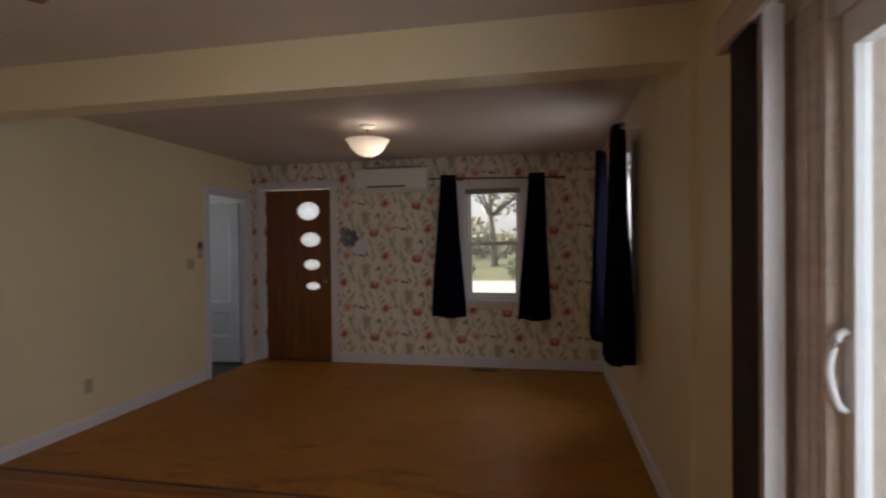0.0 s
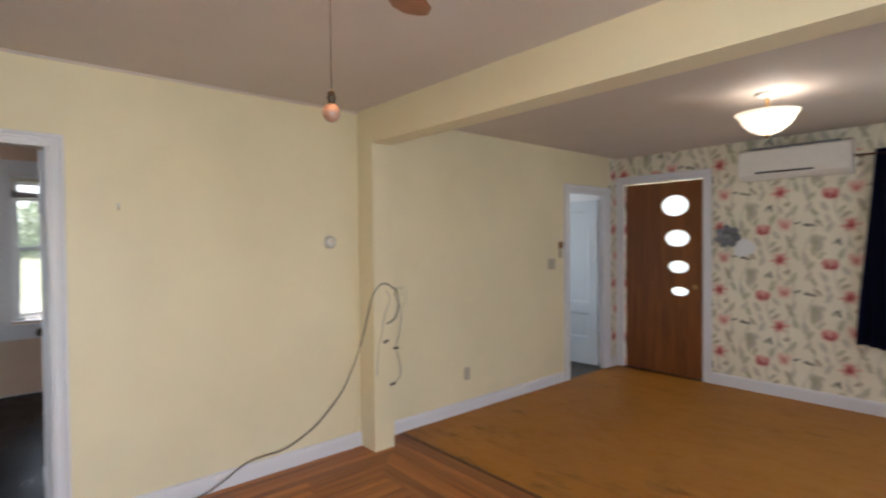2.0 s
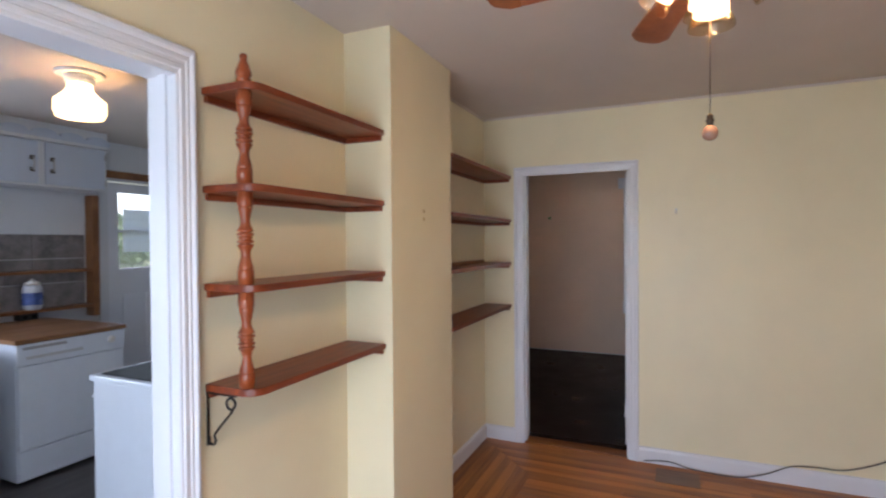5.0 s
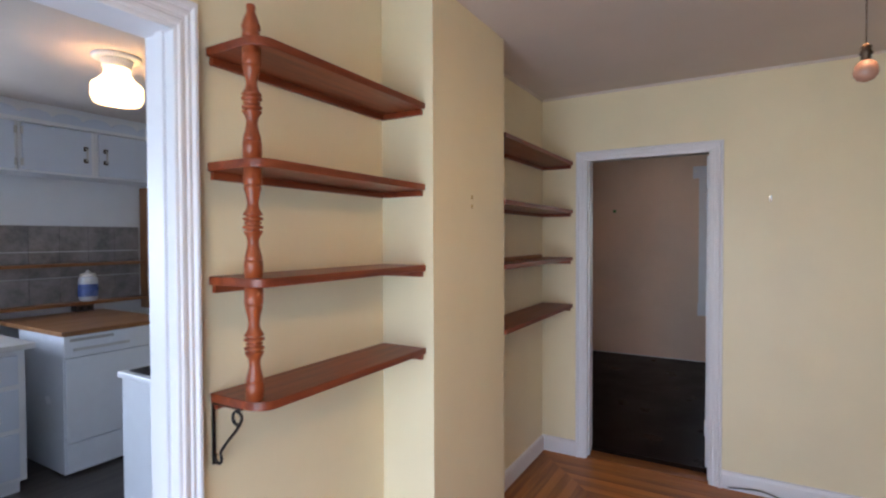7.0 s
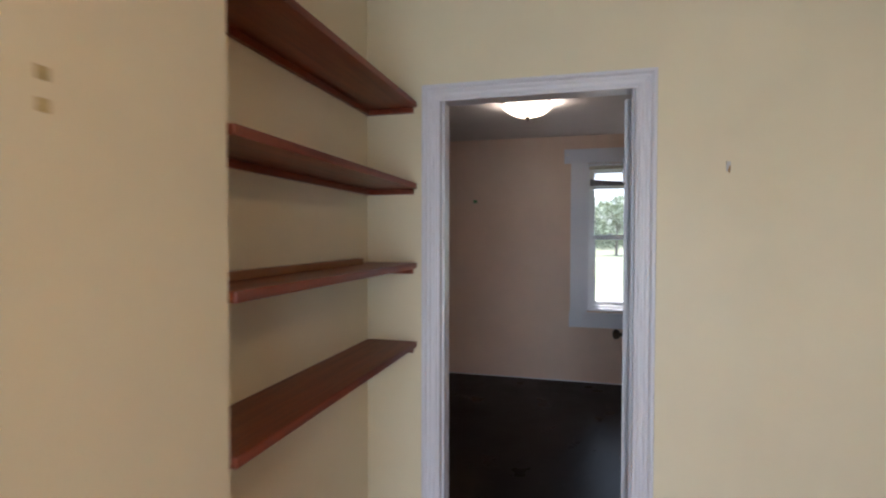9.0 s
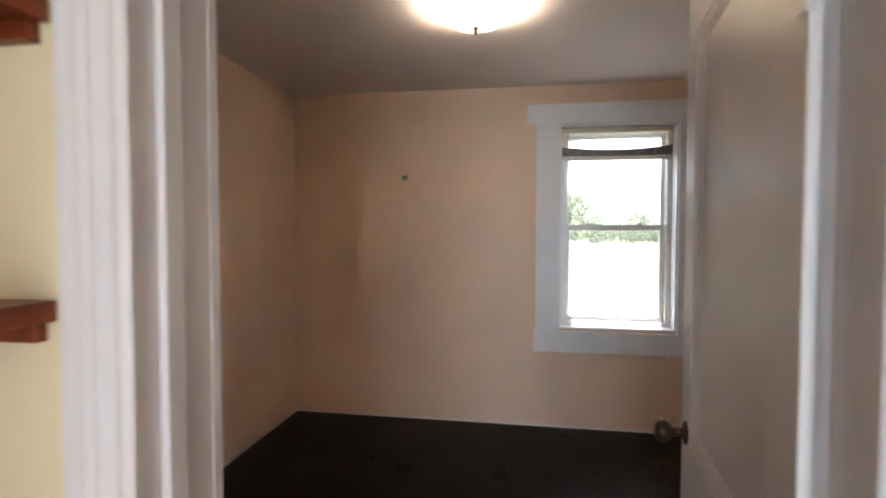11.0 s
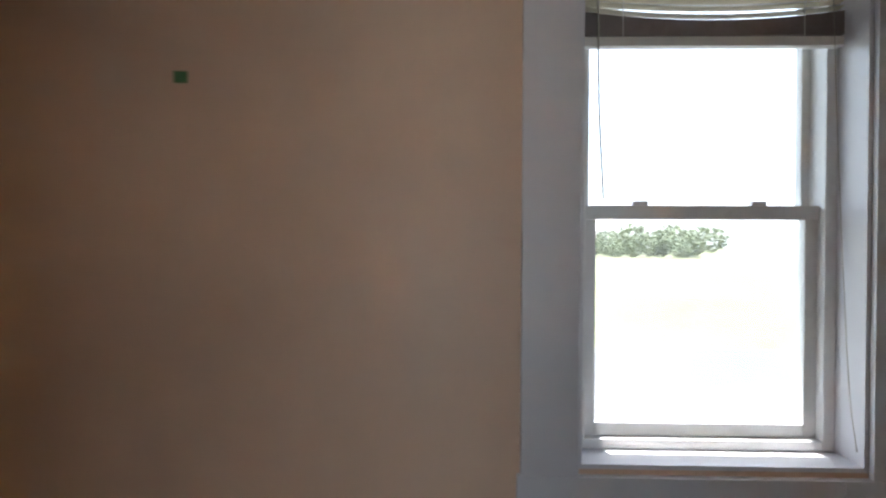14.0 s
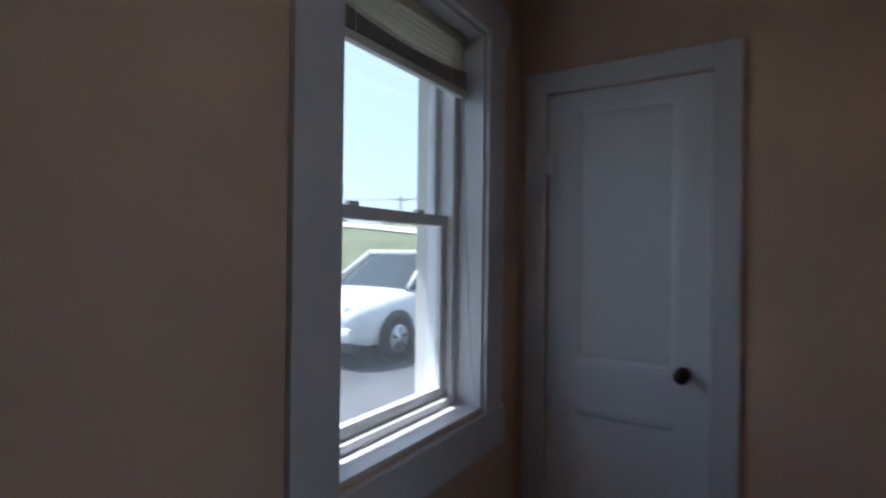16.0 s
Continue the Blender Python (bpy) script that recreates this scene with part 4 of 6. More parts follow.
def rounded_shelf(x0, x1, y0, y1, z, t, r):
    """Board with one rounded front corner at x1."""
    pts = [(x0, y0), (x1, y0)]
    pts += [(x1 - r + r * math.cos(a), y1 - r + r * math.sin(a)) for a in [math.pi / 2 * k / 8 for k in range(9)]]
    pts += [(x0, y1)]
    bm = bmesh.new()
    lo = [bm.verts.new((px, py, z)) for px, py in pts]
    hi = [bm.verts.new((px, py, z + t)) for px, py in pts]
    bm.faces.new(lo[::-1])
    bm.faces.new(hi)
    k = len(pts)
    for i in range(k):
        bm.faces.new((lo[i], lo[(i + 1) % k], hi[(i + 1) % k], hi[i]))
    bmesh.ops.recalc_face_normals(bm, faces=bm.faces)
    bmesh.ops.bevel(bm, geom=list(bm.edges), offset=0.004, segments=2, affect='EDGES', profile=0.6)
    return bm


def spindle(x, y, z0, z1):
    """Turned post between two boards: a block at each end, waists, and three rings in the middle."""
    h = z1 - z0
    half = [(0.0235, 0.0), (0.0240, 0.145), (0.0225, 0.155), (0.0195, 0.160), (0.0225, 0.170), (0.0215, 0.195), (0.0175, 0.245), (0.0145, 0.30), (0.0140, 0.33), (0.0165, 0.37), (0.0220, 0.405), (0.0245, 0.418), (0.0245, 0.428),
            (0.0170, 0.434), (0.0165, 0.444), (0.0255, 0.452), (0.0255, 0.470), (0.0175, 0.478), (0.0175, 0.486), (0.0215, 0.492)]
    pro = half + [(r, 1 - k) for r, k in reversed(half)]
    return lathe([(r, z0 + k * h) for r, k in pro], (x, y, 0), 20)


SX0, SX1, SY0, SY1 = 1.832, 2.616, -0.048, 0.158
shelf_tops = (2.025, 1.715, 1.405, 1.085)
unit = thing("wall_shelf_unit", (2.2, 0.0, 1.07), "red-brown wooden wall shelves with a turned front post", "shelf")
for z in shelf_tops:
    part("shelf_board", rounded_shelf(SX0, SX1, SY0, SY1, z - 0.024, 0.024, 0.055), SHELF, unit)
    part("cleat", boxed(SX0, SX1 - 0.010, SY0, SY0 + 0.016, z - 0.046, z - 0.0245, bevel=0.002), SHELF, unit)
    part("cleat", boxed(SX0, SX0 + 0.016, SY0 + 0.0165, SY1 - 0.012, z - 0.046, z - 0.0245, bevel=0.002), SHELF, unit)
for lo, hi in zip(shelf_tops[::-1], shelf_tops[::-1][1:]):
    part("turned_post", spindle(2.594, 0.108, lo + 0.0005, hi - 0.0245), SHELF_RAIL, unit)
part("finial", lathe([(0.0225, 2.0255), (0.0225, 2.036), (0.019, 2.040), (0.0235, 2.048), (0.0235, 2.056), (0.018, 2.074), (0.011, 2.092), (0.0095, 2.098), (0.012, 2.102), (0.011, 2.110), (0.004, 2.114)], (2.594, 0.108, 0), 20), SHELF_RAIL, unit)

bracket = thing("shelf_bracket", (2.606, -0.05, 0.9), "black wrought iron scroll bracket under the lowest shelf", "bracket")
part("wall_bar", boxed(2.601, 2.611, -0.050, -0.045, 0.885, 1.0535, bevel=0.001), DARKMETAL, bracket)
part("top_bar", boxed(2.601, 2.611, -0.050, 0.075, 1.054, 1.0600, bevel=0.001), DARKMETAL, bracket)
scroll = [(2.606, 0.052 + 0.018 * math.cos(a), 1.030 + 0.018 * math.sin(a)) for a in [k * 0.6 for k in range(9)]]
scroll = scroll[::-1] + [(2.606, 0.050, 1.000), (2.606, 0.010, 0.958), (2.606, -0.018, 0.925)]
scroll += [(2.606, -0.029 + 0.014 * math.cos(a), 0.905 + 0.014 * math.sin(a)) for a in [0.4 - k * 0.7 for k in range(7)]]
part("scroll", tube(scroll, 0.0042, 8, 4), DARKMETAL, bracket)

nook = thing("corner_shelves", (0.57, 0.08, 1.04), "four red-brown boards across the corner beside the chimney", "shelf")
for i, z in enumerate((2.03, 1.70, 1.375, 1.05)):
    part("shelf_board", boxed(0.001, 1.149, -0.019, 0.198, z - 0.024, z, bevel=0.003), SHELF, nook)
    part("cleat", boxed(0.018, 1.148, -0.019, -0.003, z - 0.046, z - 0.0245, bevel=0.002), SHELF, nook)
    part("cleat", boxed(0.001, 0.017, -0.019, 0.185, z - 0.046, z - 0.0245, bevel=0.002), SHELF, nook)
part("plate_rail", boxed(0.20, 1.145, 0.02, 0.05, 1.3755, 1.398, bevel=0.004), RAILWOOD, nook, "dark wooden plate rail")

# ---- ceiling fan ----
FX, FY = 2.31, 1.40
fan = thing("ceiling_fan", (FX, FY, H), "five-bladed ceiling fan with brown wooden blades and lit glass shades", "ceiling fan")
part("canopy", lathe([(0.02, 2.40), (0.055, 2.42), (0.07, 2.45), (0.072, H - 0.0005)], (FX, FY, 0)), BRASS, fan)
part("motor_housing", lathe([(0.03, 2.255), (0.10, 2.26), (0.125, 2.28), (0.125, 2.335), (0.10, 2.37), (0.05, 2.385), (0.02, 2.41)], (FX, FY, 0), 32), BRASS, fan)
for k in range(5):
    a = 125 + 72 * k
    m = pose(FX, FY, 2.27, 0, 0, a) @ pose(0, 0, 0, 11, 0, 0)
    outline = [(0.17, -0.045), (0.55, -0.065)] + [(0.585 + 0.02 * math.cos(b), 0.045 * math.sin(b) + 0.0) for b in (-1.2, -0.6, 0, 0.6, 1.2)] + [(0.55, 0.065), (0.17, 0.045)]
    bl = part("blade", moved(extrude_outline(outline, "z", -0.004, 0.004, 0.0015), m), BLADE, fan, "brown wooden blade")
    part("blade_iron", moved(boxed(0.10, 0.20, -0.018, 0.018, 0.0045, 0.010, bevel=0.003), m), BRASS, bl)
part("light_hub", lathe([(0.015, 2.165), (0.040, 2.175), (0.048, 2.20), (0.045, 2.235), (0.03, 2.256)], (FX, FY, 0)), BRASS, fan)
SHADE_PROFILE = [(0.020, -0.010), (0.036, -0.018), (0.040, -0.05), (0.041, -0.085), (0.039, -0.085), (0.038, -0.05), (0.034, -0.022), (0.018, -0.014)]
RIM_PROFILE = [(0.0415, -0.0855), (0.049, -0.096), (0.054, -0.108), (0.055, -0.119), (0.052, -0.1195), (0.051, -0.108), (0.046, -0.097), (0.0390, -0.0865)]
for k in range(4):
    if k == 0:
        m = pose(FX + 0.02, FY, 2.185)
    else:
        m = pose(FX, FY, 2.235, 0, 0, 5 + 90 * k) @ pose(0.068, 0, 0) @ pose(0, 0, 0, 0, -42, 0) @ Matrix.Scale(0.92, 4)
    part("lamp_arm", moved(lathe([(0.012, 0.03), (0.014, 0.0), (0.022, -0.014)][::-1], seg=12), m), BRASS, fan)
    shade = part("glass_shade", moved(lathe(SHADE_PROFILE, seg=24, cap=False), m), SHADE_ON, fan, "lit frosted glass shade")
    part("rim", moved(lathe(RIM_PROFILE, seg=24, cap=False), m), RIMGLASS, shade, "clear flared glass rim")
    bulb_light("fan_bulb_light", m @ Vector((0, 0, -0.065)), 2.2, 0.02, (1.0, 0.66, 0.34))
cord = thing("pull_cord", (FX - 0.02, FY, 1.84), "fan pull cord with a pinkish glass ball", "pull cord")
part("cord", tube([(FX - 0.02, FY, 2.17), (FX - 0.021, FY, 2.0), (FX - 0.02, FY, 1.848)], 0.0013, 6, 3), BRONZE, cord)
part("cap", lathe([(0.003, 1.829), (0.009, 1.832), (0.007, 1.837), (0.011, 1.841), (0.0075, 1.848), (0.009, 1.853), (0.004, 1.859)], (FX - 0.02, FY, 0), 14), BRONZE, cord)
part("ball", lathe([(0.004, 1.790), (0.013, 1.794), (0.0185, 1.802), (0.0195, 1.811), (0.016, 1.822), (0.010, 1.828), (0.005, 1.830)], (FX - 0.02, FY, 0), 18), BULBAMBER, cord, "pinkish glass ball")

# ---- small things on the yellow walls ----


def outlet(y, z, label="ivory wall socket with two outlets"):
    o = thing("wall_outlet", (0, y, z), label, "outlet")
    part("plate", boxed(0.0, 0.006, y - 0.035, y + 0.035, z - 0.057, z + 0.057, bevel=0.003), IVORY, o)
    for dz in (-0.024, 0.024):
        s = part("socket", boxed(0.006, 0.009, y - 0.016, y + 0.016, z + dz - 0.014, z + dz + 0.014, bevel=0.002), IVORY, o)
        for dy in (-0.006, 0.006):
            part("slot", boxed(0.009, 0.0095, y + dy - 0.0015, y + dy + 0.0015, z + dz - 0.005, z + dz + 0.005), CHARCOAL, s)
    return o


outlet(3.97, 0.34)
sw = thing("light_switch", (0, 5.20, 1.27), "ivory double light switch plate", "light switch")
part("plate", boxed(0, 0.006, 5.145, 5.255, 1.213, 1.327, bevel=0.003), IVORY, sw)
for y in (5.175, 5.225):
    part("toggle", boxed(0.006, 0.02, y - 0.006, y + 0.006, 1.262, 1.288, bevel=0.003), IVORY, sw)
tc = thing("wall_chime", (0, 5.345, 1.46), "small brown wall box beside the hall door", "chime")
part("case", boxed(0, 0.03, 5.315, 5.365, 1.43, 1.50, bevel=0.005), RAILWOOD, tc)
part("case_foot", boxed(0, 0.026, 5.320, 5.360, 1.33, 1.43, bevel=0.004), IVORY, tc)

th = thing("thermostat", (0, 2.63, 1.52), "round silver thermostat with a clear cover", "thermostat")
TR = Matrix.Rotation(radians(90), 4, 'Y')
part("base_ring", lathe([(0.046, 0), (0.046, 0.010), (0.040, 0.018), (0.033, 0.020)], (0, 2.63, 1.52), 32, TR), STEEL, th)
part("dial", lathe([(0.031, 0.018), (0.031, 0.030), (0.024, 0.036), (0.003, 0.037)], (0, 2.63, 1.52), 32, TR), PLASTIC, th, "ivory dial")
part("pointer", boxed(0.035, 0.039, 2.628, 2.632, 1.522, 1.545), BRASS, th)

hk = thing("wall_hook", (0, 1.345, 1.73), "small metal picture hook", "hook")
part("plate", boxed(0, 0.004, 1.338, 1.352, 1.712, 1.747, bevel=0.001), STEEL, hk)
part("prong", tube([(0.003, 1.345, 1.72), (0.012, 1.345, 1.708), (0.018, 1.345, 1.715), (0.018, 1.345, 1.73)], 0.0025, 6, 4), BRASS, hk)
for z in (1.685, 1.645):
    p = tagged(finish("adhesive_patch", boxed(1.498, 1.516, 0.19, 0.1915, z - 0.009, z + 0.009, bevel=0.0006), plain("adhesive_residue", (0.50, 0.38, 0.17), 0.6, 0, 0.25, 60, 0.05)), "brown square of old mounting tape on the chimney", "adhesive patch", "tape marks on chimney")

cable = thing("loose_cable", (0.02, 1.2, 0.02), "loose dark cable trailing from the floor up the post", "cable")
part("lead", tube([(0.03, 1.14, 0.015), (0.035, 1.30, 0.035), (0.045, 1.45, 0.012), (0.05, 1.69, 0.008), (0.04, 1.85, 0.05), (0.03, 1.99, 0.118), (0.025, 2.12, 0.135), (0.025, 2.26, 0.14),
                   (0.02, 2.42, 0.20), (0.025, 2.55, 0.29), (0.04, 2.68, 0.43), (0.07, 2.76, 0.60), (0.12, 2.81, 0.80), (0.17, 2.835, 1.0), (0.20, 2.86, 1.14), (0.208, 2.91, 1.205), (0.208, 2.97, 1.215), (0.208, 3.03, 1.18), (0.210, 3.065, 1.15)], 0.0045, 8, 6), CABLE, cable)
part("loop", tube([(0.212, 3.05, 1.17), (0.214, 3.075, 1.09), (0.214, 3.06, 0.99), (0.212, 3.02, 0.94), (0.21, 2.97, 0.925)], 0.005, 8, 6), CABLE, cable)
part("tail", tube([(0.205, 2.97, 1.17), (0.212, 3.0, 1.10), (0.208, 2.96, 1.0), (0.205, 2.93, 0.86), (0.204, 2.90, 0.74), (0.203, 2.885, 0.55)], 0.003, 6, 6), GREYCABLE, cable)
part("tail", tube([(0.208, 3.03, 1.15), (0.22, 3.09, 1.02), (0.22, 3.08, 0.86), (0.21, 3.05, 0.74), (0.214, 3.085, 0.62), (0.214, 3.08, 0.52), (0.21, 3.02, 0.475)], 0.003, 6, 6), GREYCABLE, cable)
for y, z, r in ((2.96, 0.795, 20), (3.05, 0.735, -5), (3.02, 0.475, 10)):
    part("plug", moved(boxed(-0.006, 0.006, -0.022, 0.022, -0.007, 0.007, bevel=0.002), pose(0.212, y, z, r, 0, 0)), CHARCOAL, cable)
part("strand", tube([(0.208, 3.06, 1.17), (0.215, 3.12, 1.185), (0.21, 3.15, 1.12), (0.205, 3.11, 1.02)], 0.0016, 5, 6), GREYCABLE, cable)
part("strand", tube([(0.208, 3.04, 1.18), (0.215, 3.10, 1.17), (0.21, 3.12, 1.12)], 0.0016, 5, 6), CABLE, cable)
line = thing("phone_wire", (0.005, 2.80, 0.1), "thin cream wire along the corner of the post", "wire")
part("wire", tube([(0.006, 2.845, 1.25), (0.006, 2.85, 0.8), (0.006, 2.845, 0.4), (0.008, 2.83, 0.16), (0.02, 2.80, 0.125)], 0.004, 6, 6), YELLOW, line)

# ---- front room ----
ac = thing("air_conditioner", (1.85, YN, 2.08), "white wall-mounted split air conditioner", "air conditioner")
prof = [(YN, 2.08), (YN - 0.13, 2.075), (YN - 0.19, 2.115), (YN - 0.205, 2.17), (YN - 0.205, 2.31), (YN - 0.18, 2.35), (YN - 0.05, 2.36), (YN, 2.36)]
part("body", extrude_outline(prof, "x", 1.41, 2.28, 0.006), PLASTIC, ac)
part("louver", boxed(1.56, 2.02, YN - 0.212, YN - 0.203, 2.125, 2.142, bevel=0.002), CHARCOAL, ac, "dark air outlet slot")
part("front_panel", boxed(1.43, 2.26, YN - 0.211, YN - 0.2045, 2.165, 2.335, bevel=0.003), PLASTIC, ac)
part("mounting_rail", boxed(1.48, 2.18, YN - 0.05, YN, 2.362, 2.39, bevel=0.004), PETAL, ac, "dull grey mounting rail")

orn = thing("wall_ornament", (1.3, YN, 1.5), "grey metal flower ornament with a pale plaque", "wall ornament")
random.seed(5)
for ring, count, tilt in ((0.085, 7, 18), (0.042, 5, 30)):
    for k in range(count):
        a = 2 * math.pi * k / count + ring * 9
        cx, cz = 1.255 + ring * math.cos(a), 1.54 + ring * 0.9 * math.sin(a)
        m = pose(cx, YN - 0.010 - (0.02 if count == 5 else 0), cz, 90, 0, 0) @ Matrix.Rotation(a, 4, 'Z') @ pose(0, 0, 0, 0, -tilt, 0) @ Matrix.Diagonal((1.1, 0.85, 1, 1))
        part("petal", moved(lathe([(0.002, 0), (0.036, 0.003), (0.047, 0.012), (0.044, 0.015), (0.030, 0.008), (0.002, 0.006)], seg=12), m), PETAL, orn, "grey metal petal")
part("flower_centre", lathe([(0.022, 0), (0.020, 0.022), (0.010, 0.030), (0.002, 0.031)], (1.255, YN - 0.022, 1.54), 14, Matrix.Rotation(radians(90), 4, 'X')), STEEL, orn)
part("plaque", extrude_outline([(1.33, 1.36), (1.37, 1.33), (1.46, 1.355), (1.52, 1.40), (1.50, 1.47), (1.45, 1.50), (1.41, 1.52), (1.35, 1.48), (1.325, 1.42)], "y", YN - 0.052, YN - 0.040, 0.003), KITCHEN, orn, "pale grey plaque")
part("plaque_hanger", tube([(1.40, YN - 0.045, 1.51), (1.36, YN - 0.04, 1.56), (1.29, YN - 0.045, 1.55)], 0.0015, 5, 4), DARKMETAL, orn)


def curtain(name, axis, wall, side, top, bottom, z0, z1, folds, label, amp=0.022, off=0.075):
    """Hanging cloth: top and bottom are (a0, a1) along the wall; folds deepen downwards."""
    bm = bmesh.new()
    nu, nv, th = folds * 10, 16, 0.003
    rows = []
    for s in (0, 1):
        grid = []
        for j in range(nv + 1):
            v = j / nv
            row = []
            for i in range(nu + 1):
                u = i / nu
                w = u + 0.018 * math.sin(6 * v + 9 * u)
                a = (top[0] * (1 - v) + bottom[0] * v) + w * ((top[1] - top[0]) * (1 - v) + (bottom[1] - bottom[0]) * v)
                dpt = off + amp * (0.6 + 0.6 * v) * math.sin(2 * math.pi * folds * u + 0.7 * math.sin(3 * v)) + 0.008 * math.sin(5 * u + 4 * v) + s * th
                z = z1 + (z0 - z1) * v + (0.012 * math.sin(7 * u + 1) if j == nv else 0)
                c = wall + side * dpt
                row.append(bm.verts.new((c, a, z) if axis == "x" else (a, c, z)))
            grid.append(row)
        rows.append(grid)
        for j in range(nv):
            for i in range(nu):
                bm.faces.new((grid[j][i], grid[j][i + 1], grid[j + 1][i + 1], grid[j + 1][i])).smooth = True
    f, b = rows
    for j in range(nv):
        for i in (0, nu):
            bm.faces.new((f[j][i], f[j + 1][i], b[j + 1][i], b[j][i]))
    for i in range(nu):
        for j in (0, nv):
            bm.faces.new((f[j][i], f[j][i + 1], b[j][i + 1], b[j][i]))
    bmesh.ops.recalc_face_normals(bm, faces=bm.faces)
    return tagged(finish(name, bm, NAVY), label, "curtain", "navy curtains")


REDWOOD = wood("curtain_rod_wood", (0.10, 0.02, 0.012), (0.2, 0.05, 0.03), 0.35, 1, (0.2, 0.2, 1))
curtain("curtain", "y", YN, -1, (2.42, 2.60), (2.30, 2.71), 0.59, 2.26, 5, "dark navy curtain gathered beside the front window")
curtain("curtain", "y", YN, -1, (3.44, 3.62), (3.31, 3.67), 0.575, 2.25, 5, "dark navy curtain gathered beside the front window")
rod = thing("curtain_rod", (3.05, YN, 2.21), "dark red curtain rod over the front window", "curtain rod")
part("pole", tube([(2.28, YN - 0.075, 2.225), (3.82, YN - 0.075, 2.19)], 0.009, 10, 1), REDWOOD, rod)
for x, z in ((2.27, 2.225), (3.83, 2.19)):
    part("finial", lathe([(0.004, -0.02), (0.016, -0.01), (0.018, 0.005), (0.008, 0.02)], (x, YN - 0.075, z), 12, TR), REDWOOD, rod)
    part("bracket", boxed(x - 0.008 + (0.05 if x < 3 else -0.05), x + 0.008 + (0.05 if x < 3 else -0.05), YN - 0.08, YN, z - 0.018, z - 0.008), REDWOOD, rod)
curtain("curtain", "x", XE, -1, (4.20, 4.54), (4.17, 4.60), 0.585, 2.27, 5, "dark navy curtain drawn part way over the side window", 0.075, 0.125)
curtain("curtain", "x", XE, -1, (5.12, 5.42), (5.06, 5.50), 0.585, 2.25, 5, "second dark navy curtain beside the side window", 0.075, 0.145)
rod = thing("curtain_rod", (XE, 4.8, 2.23), "dark red curtain rod over the side window", "curtain rod")
part("pole", tube([(XE - 0.125, 4.08, 2.245), (XE - 0.125, 5.52, 2.235)], 0.009, 10, 1), REDWOOD, rod)
for y in (4.12, 5.50):
    part("bracket", boxed(XE - 0.13, XE, y - 0.008, y + 0.008, 2.215, 2.227), PLASTIC, rod)

rb = thing("roller_blind", (3.02, YN, 2.05), "rolled-up grey blind at the top of the front window", "blind")
part("slats", boxed(2.70, 3.34, YN - 0.012, YN + 0.028, 2.035, 2.095, bevel=0.008), SLATGREY, rb)
part("head_rail", boxed(2.695, 3.345, YN - 0.016, YN + 0.03, 2.096, 2.118, bevel=0.003), PLASTIC, rb)

vent = thing("floor_vent", (2.93, 6.30, 0.004), "dark brown metal floor register", "vent")
part("frame", boxed(2.77, 3.08, 6.25, 6.36, 0.004, 0.010, bevel=0.002), BRONZE, vent)
for k in range(14):
    part("slat", boxed(2.785 + k * 0.0205, 2.797 + k * 0.0205, 6.265, 6.345, 0.0102, 0.013), DARKMETAL, vent)

DX, DY = 2.13, 4.70
dome = thing("dome_ceiling_light", (DX, DY, H), "lit glass bowl ceiling light in the front room", "ceiling light")
part("ceiling_plate", lathe([(0.07, H - 0.0005), (0.07, H - 0.015), (0.03, H - 0.03)][::-1], (DX, DY, 0)), PLASTIC, dome)
part("stem", lathe([(0.012, 2.21), (0.012, H - 0.03)], (DX, DY, 0), 12), BRASS, dome)
part("glass_bowl", lathe([(0.012, 2.205), (0.05, 2.212), (0.10, 2.24), (0.145, 2.285), (0.165, 2.325), (0.185, 2.345), (0.188, 2.352), (0.180, 2.352), (0.160, 2.33), (0.138, 2.288), (0.096, 2.247), (0.05, 2.220), (0.012, 2.213)], (DX, DY, 0), 40, cap=False), SHADE_FRONT, dome, "lit frosted ribbed glass bowl")
part("finial", lathe([(0.003, 2.185), (0.010, 2.192), (0.012, 2.204)], (DX, DY, 0), 12), BRASS, dome)
bulb_light("front_bulb_light", (DX + 0.05, DY, 2.31), 0.7, 0.04, (1.0, 0.90, 0.78))

# ---- patio door and vertical blinds ----
pd = thing("patio_door", (XE, 0.8, 0), "white sliding glass patio door", "sliding door", "", "structure")
X0, X1 = XE + 0.01, XE + 0.11
part("door_frame", boxed(X0 - 0.022, X1, 1.82, 1.849, 0.03, 1.96, bevel=0.003), VALANCE, pd)
part("door_frame", boxed(X0, X1, -0.15, -0.09, 0.02, 2.02, bevel=0.003), VINYLFRAME, pd)
part("door_head", boxed(X0, X1, -0.09, 1.849, 1.961, 2.019, bevel=0.003), VINYLFRAME, pd)
part("door_track", boxed(X0, X1, -0.149, 1.849, 0.0, 0.0295, bevel=0.003), STEEL, pd)
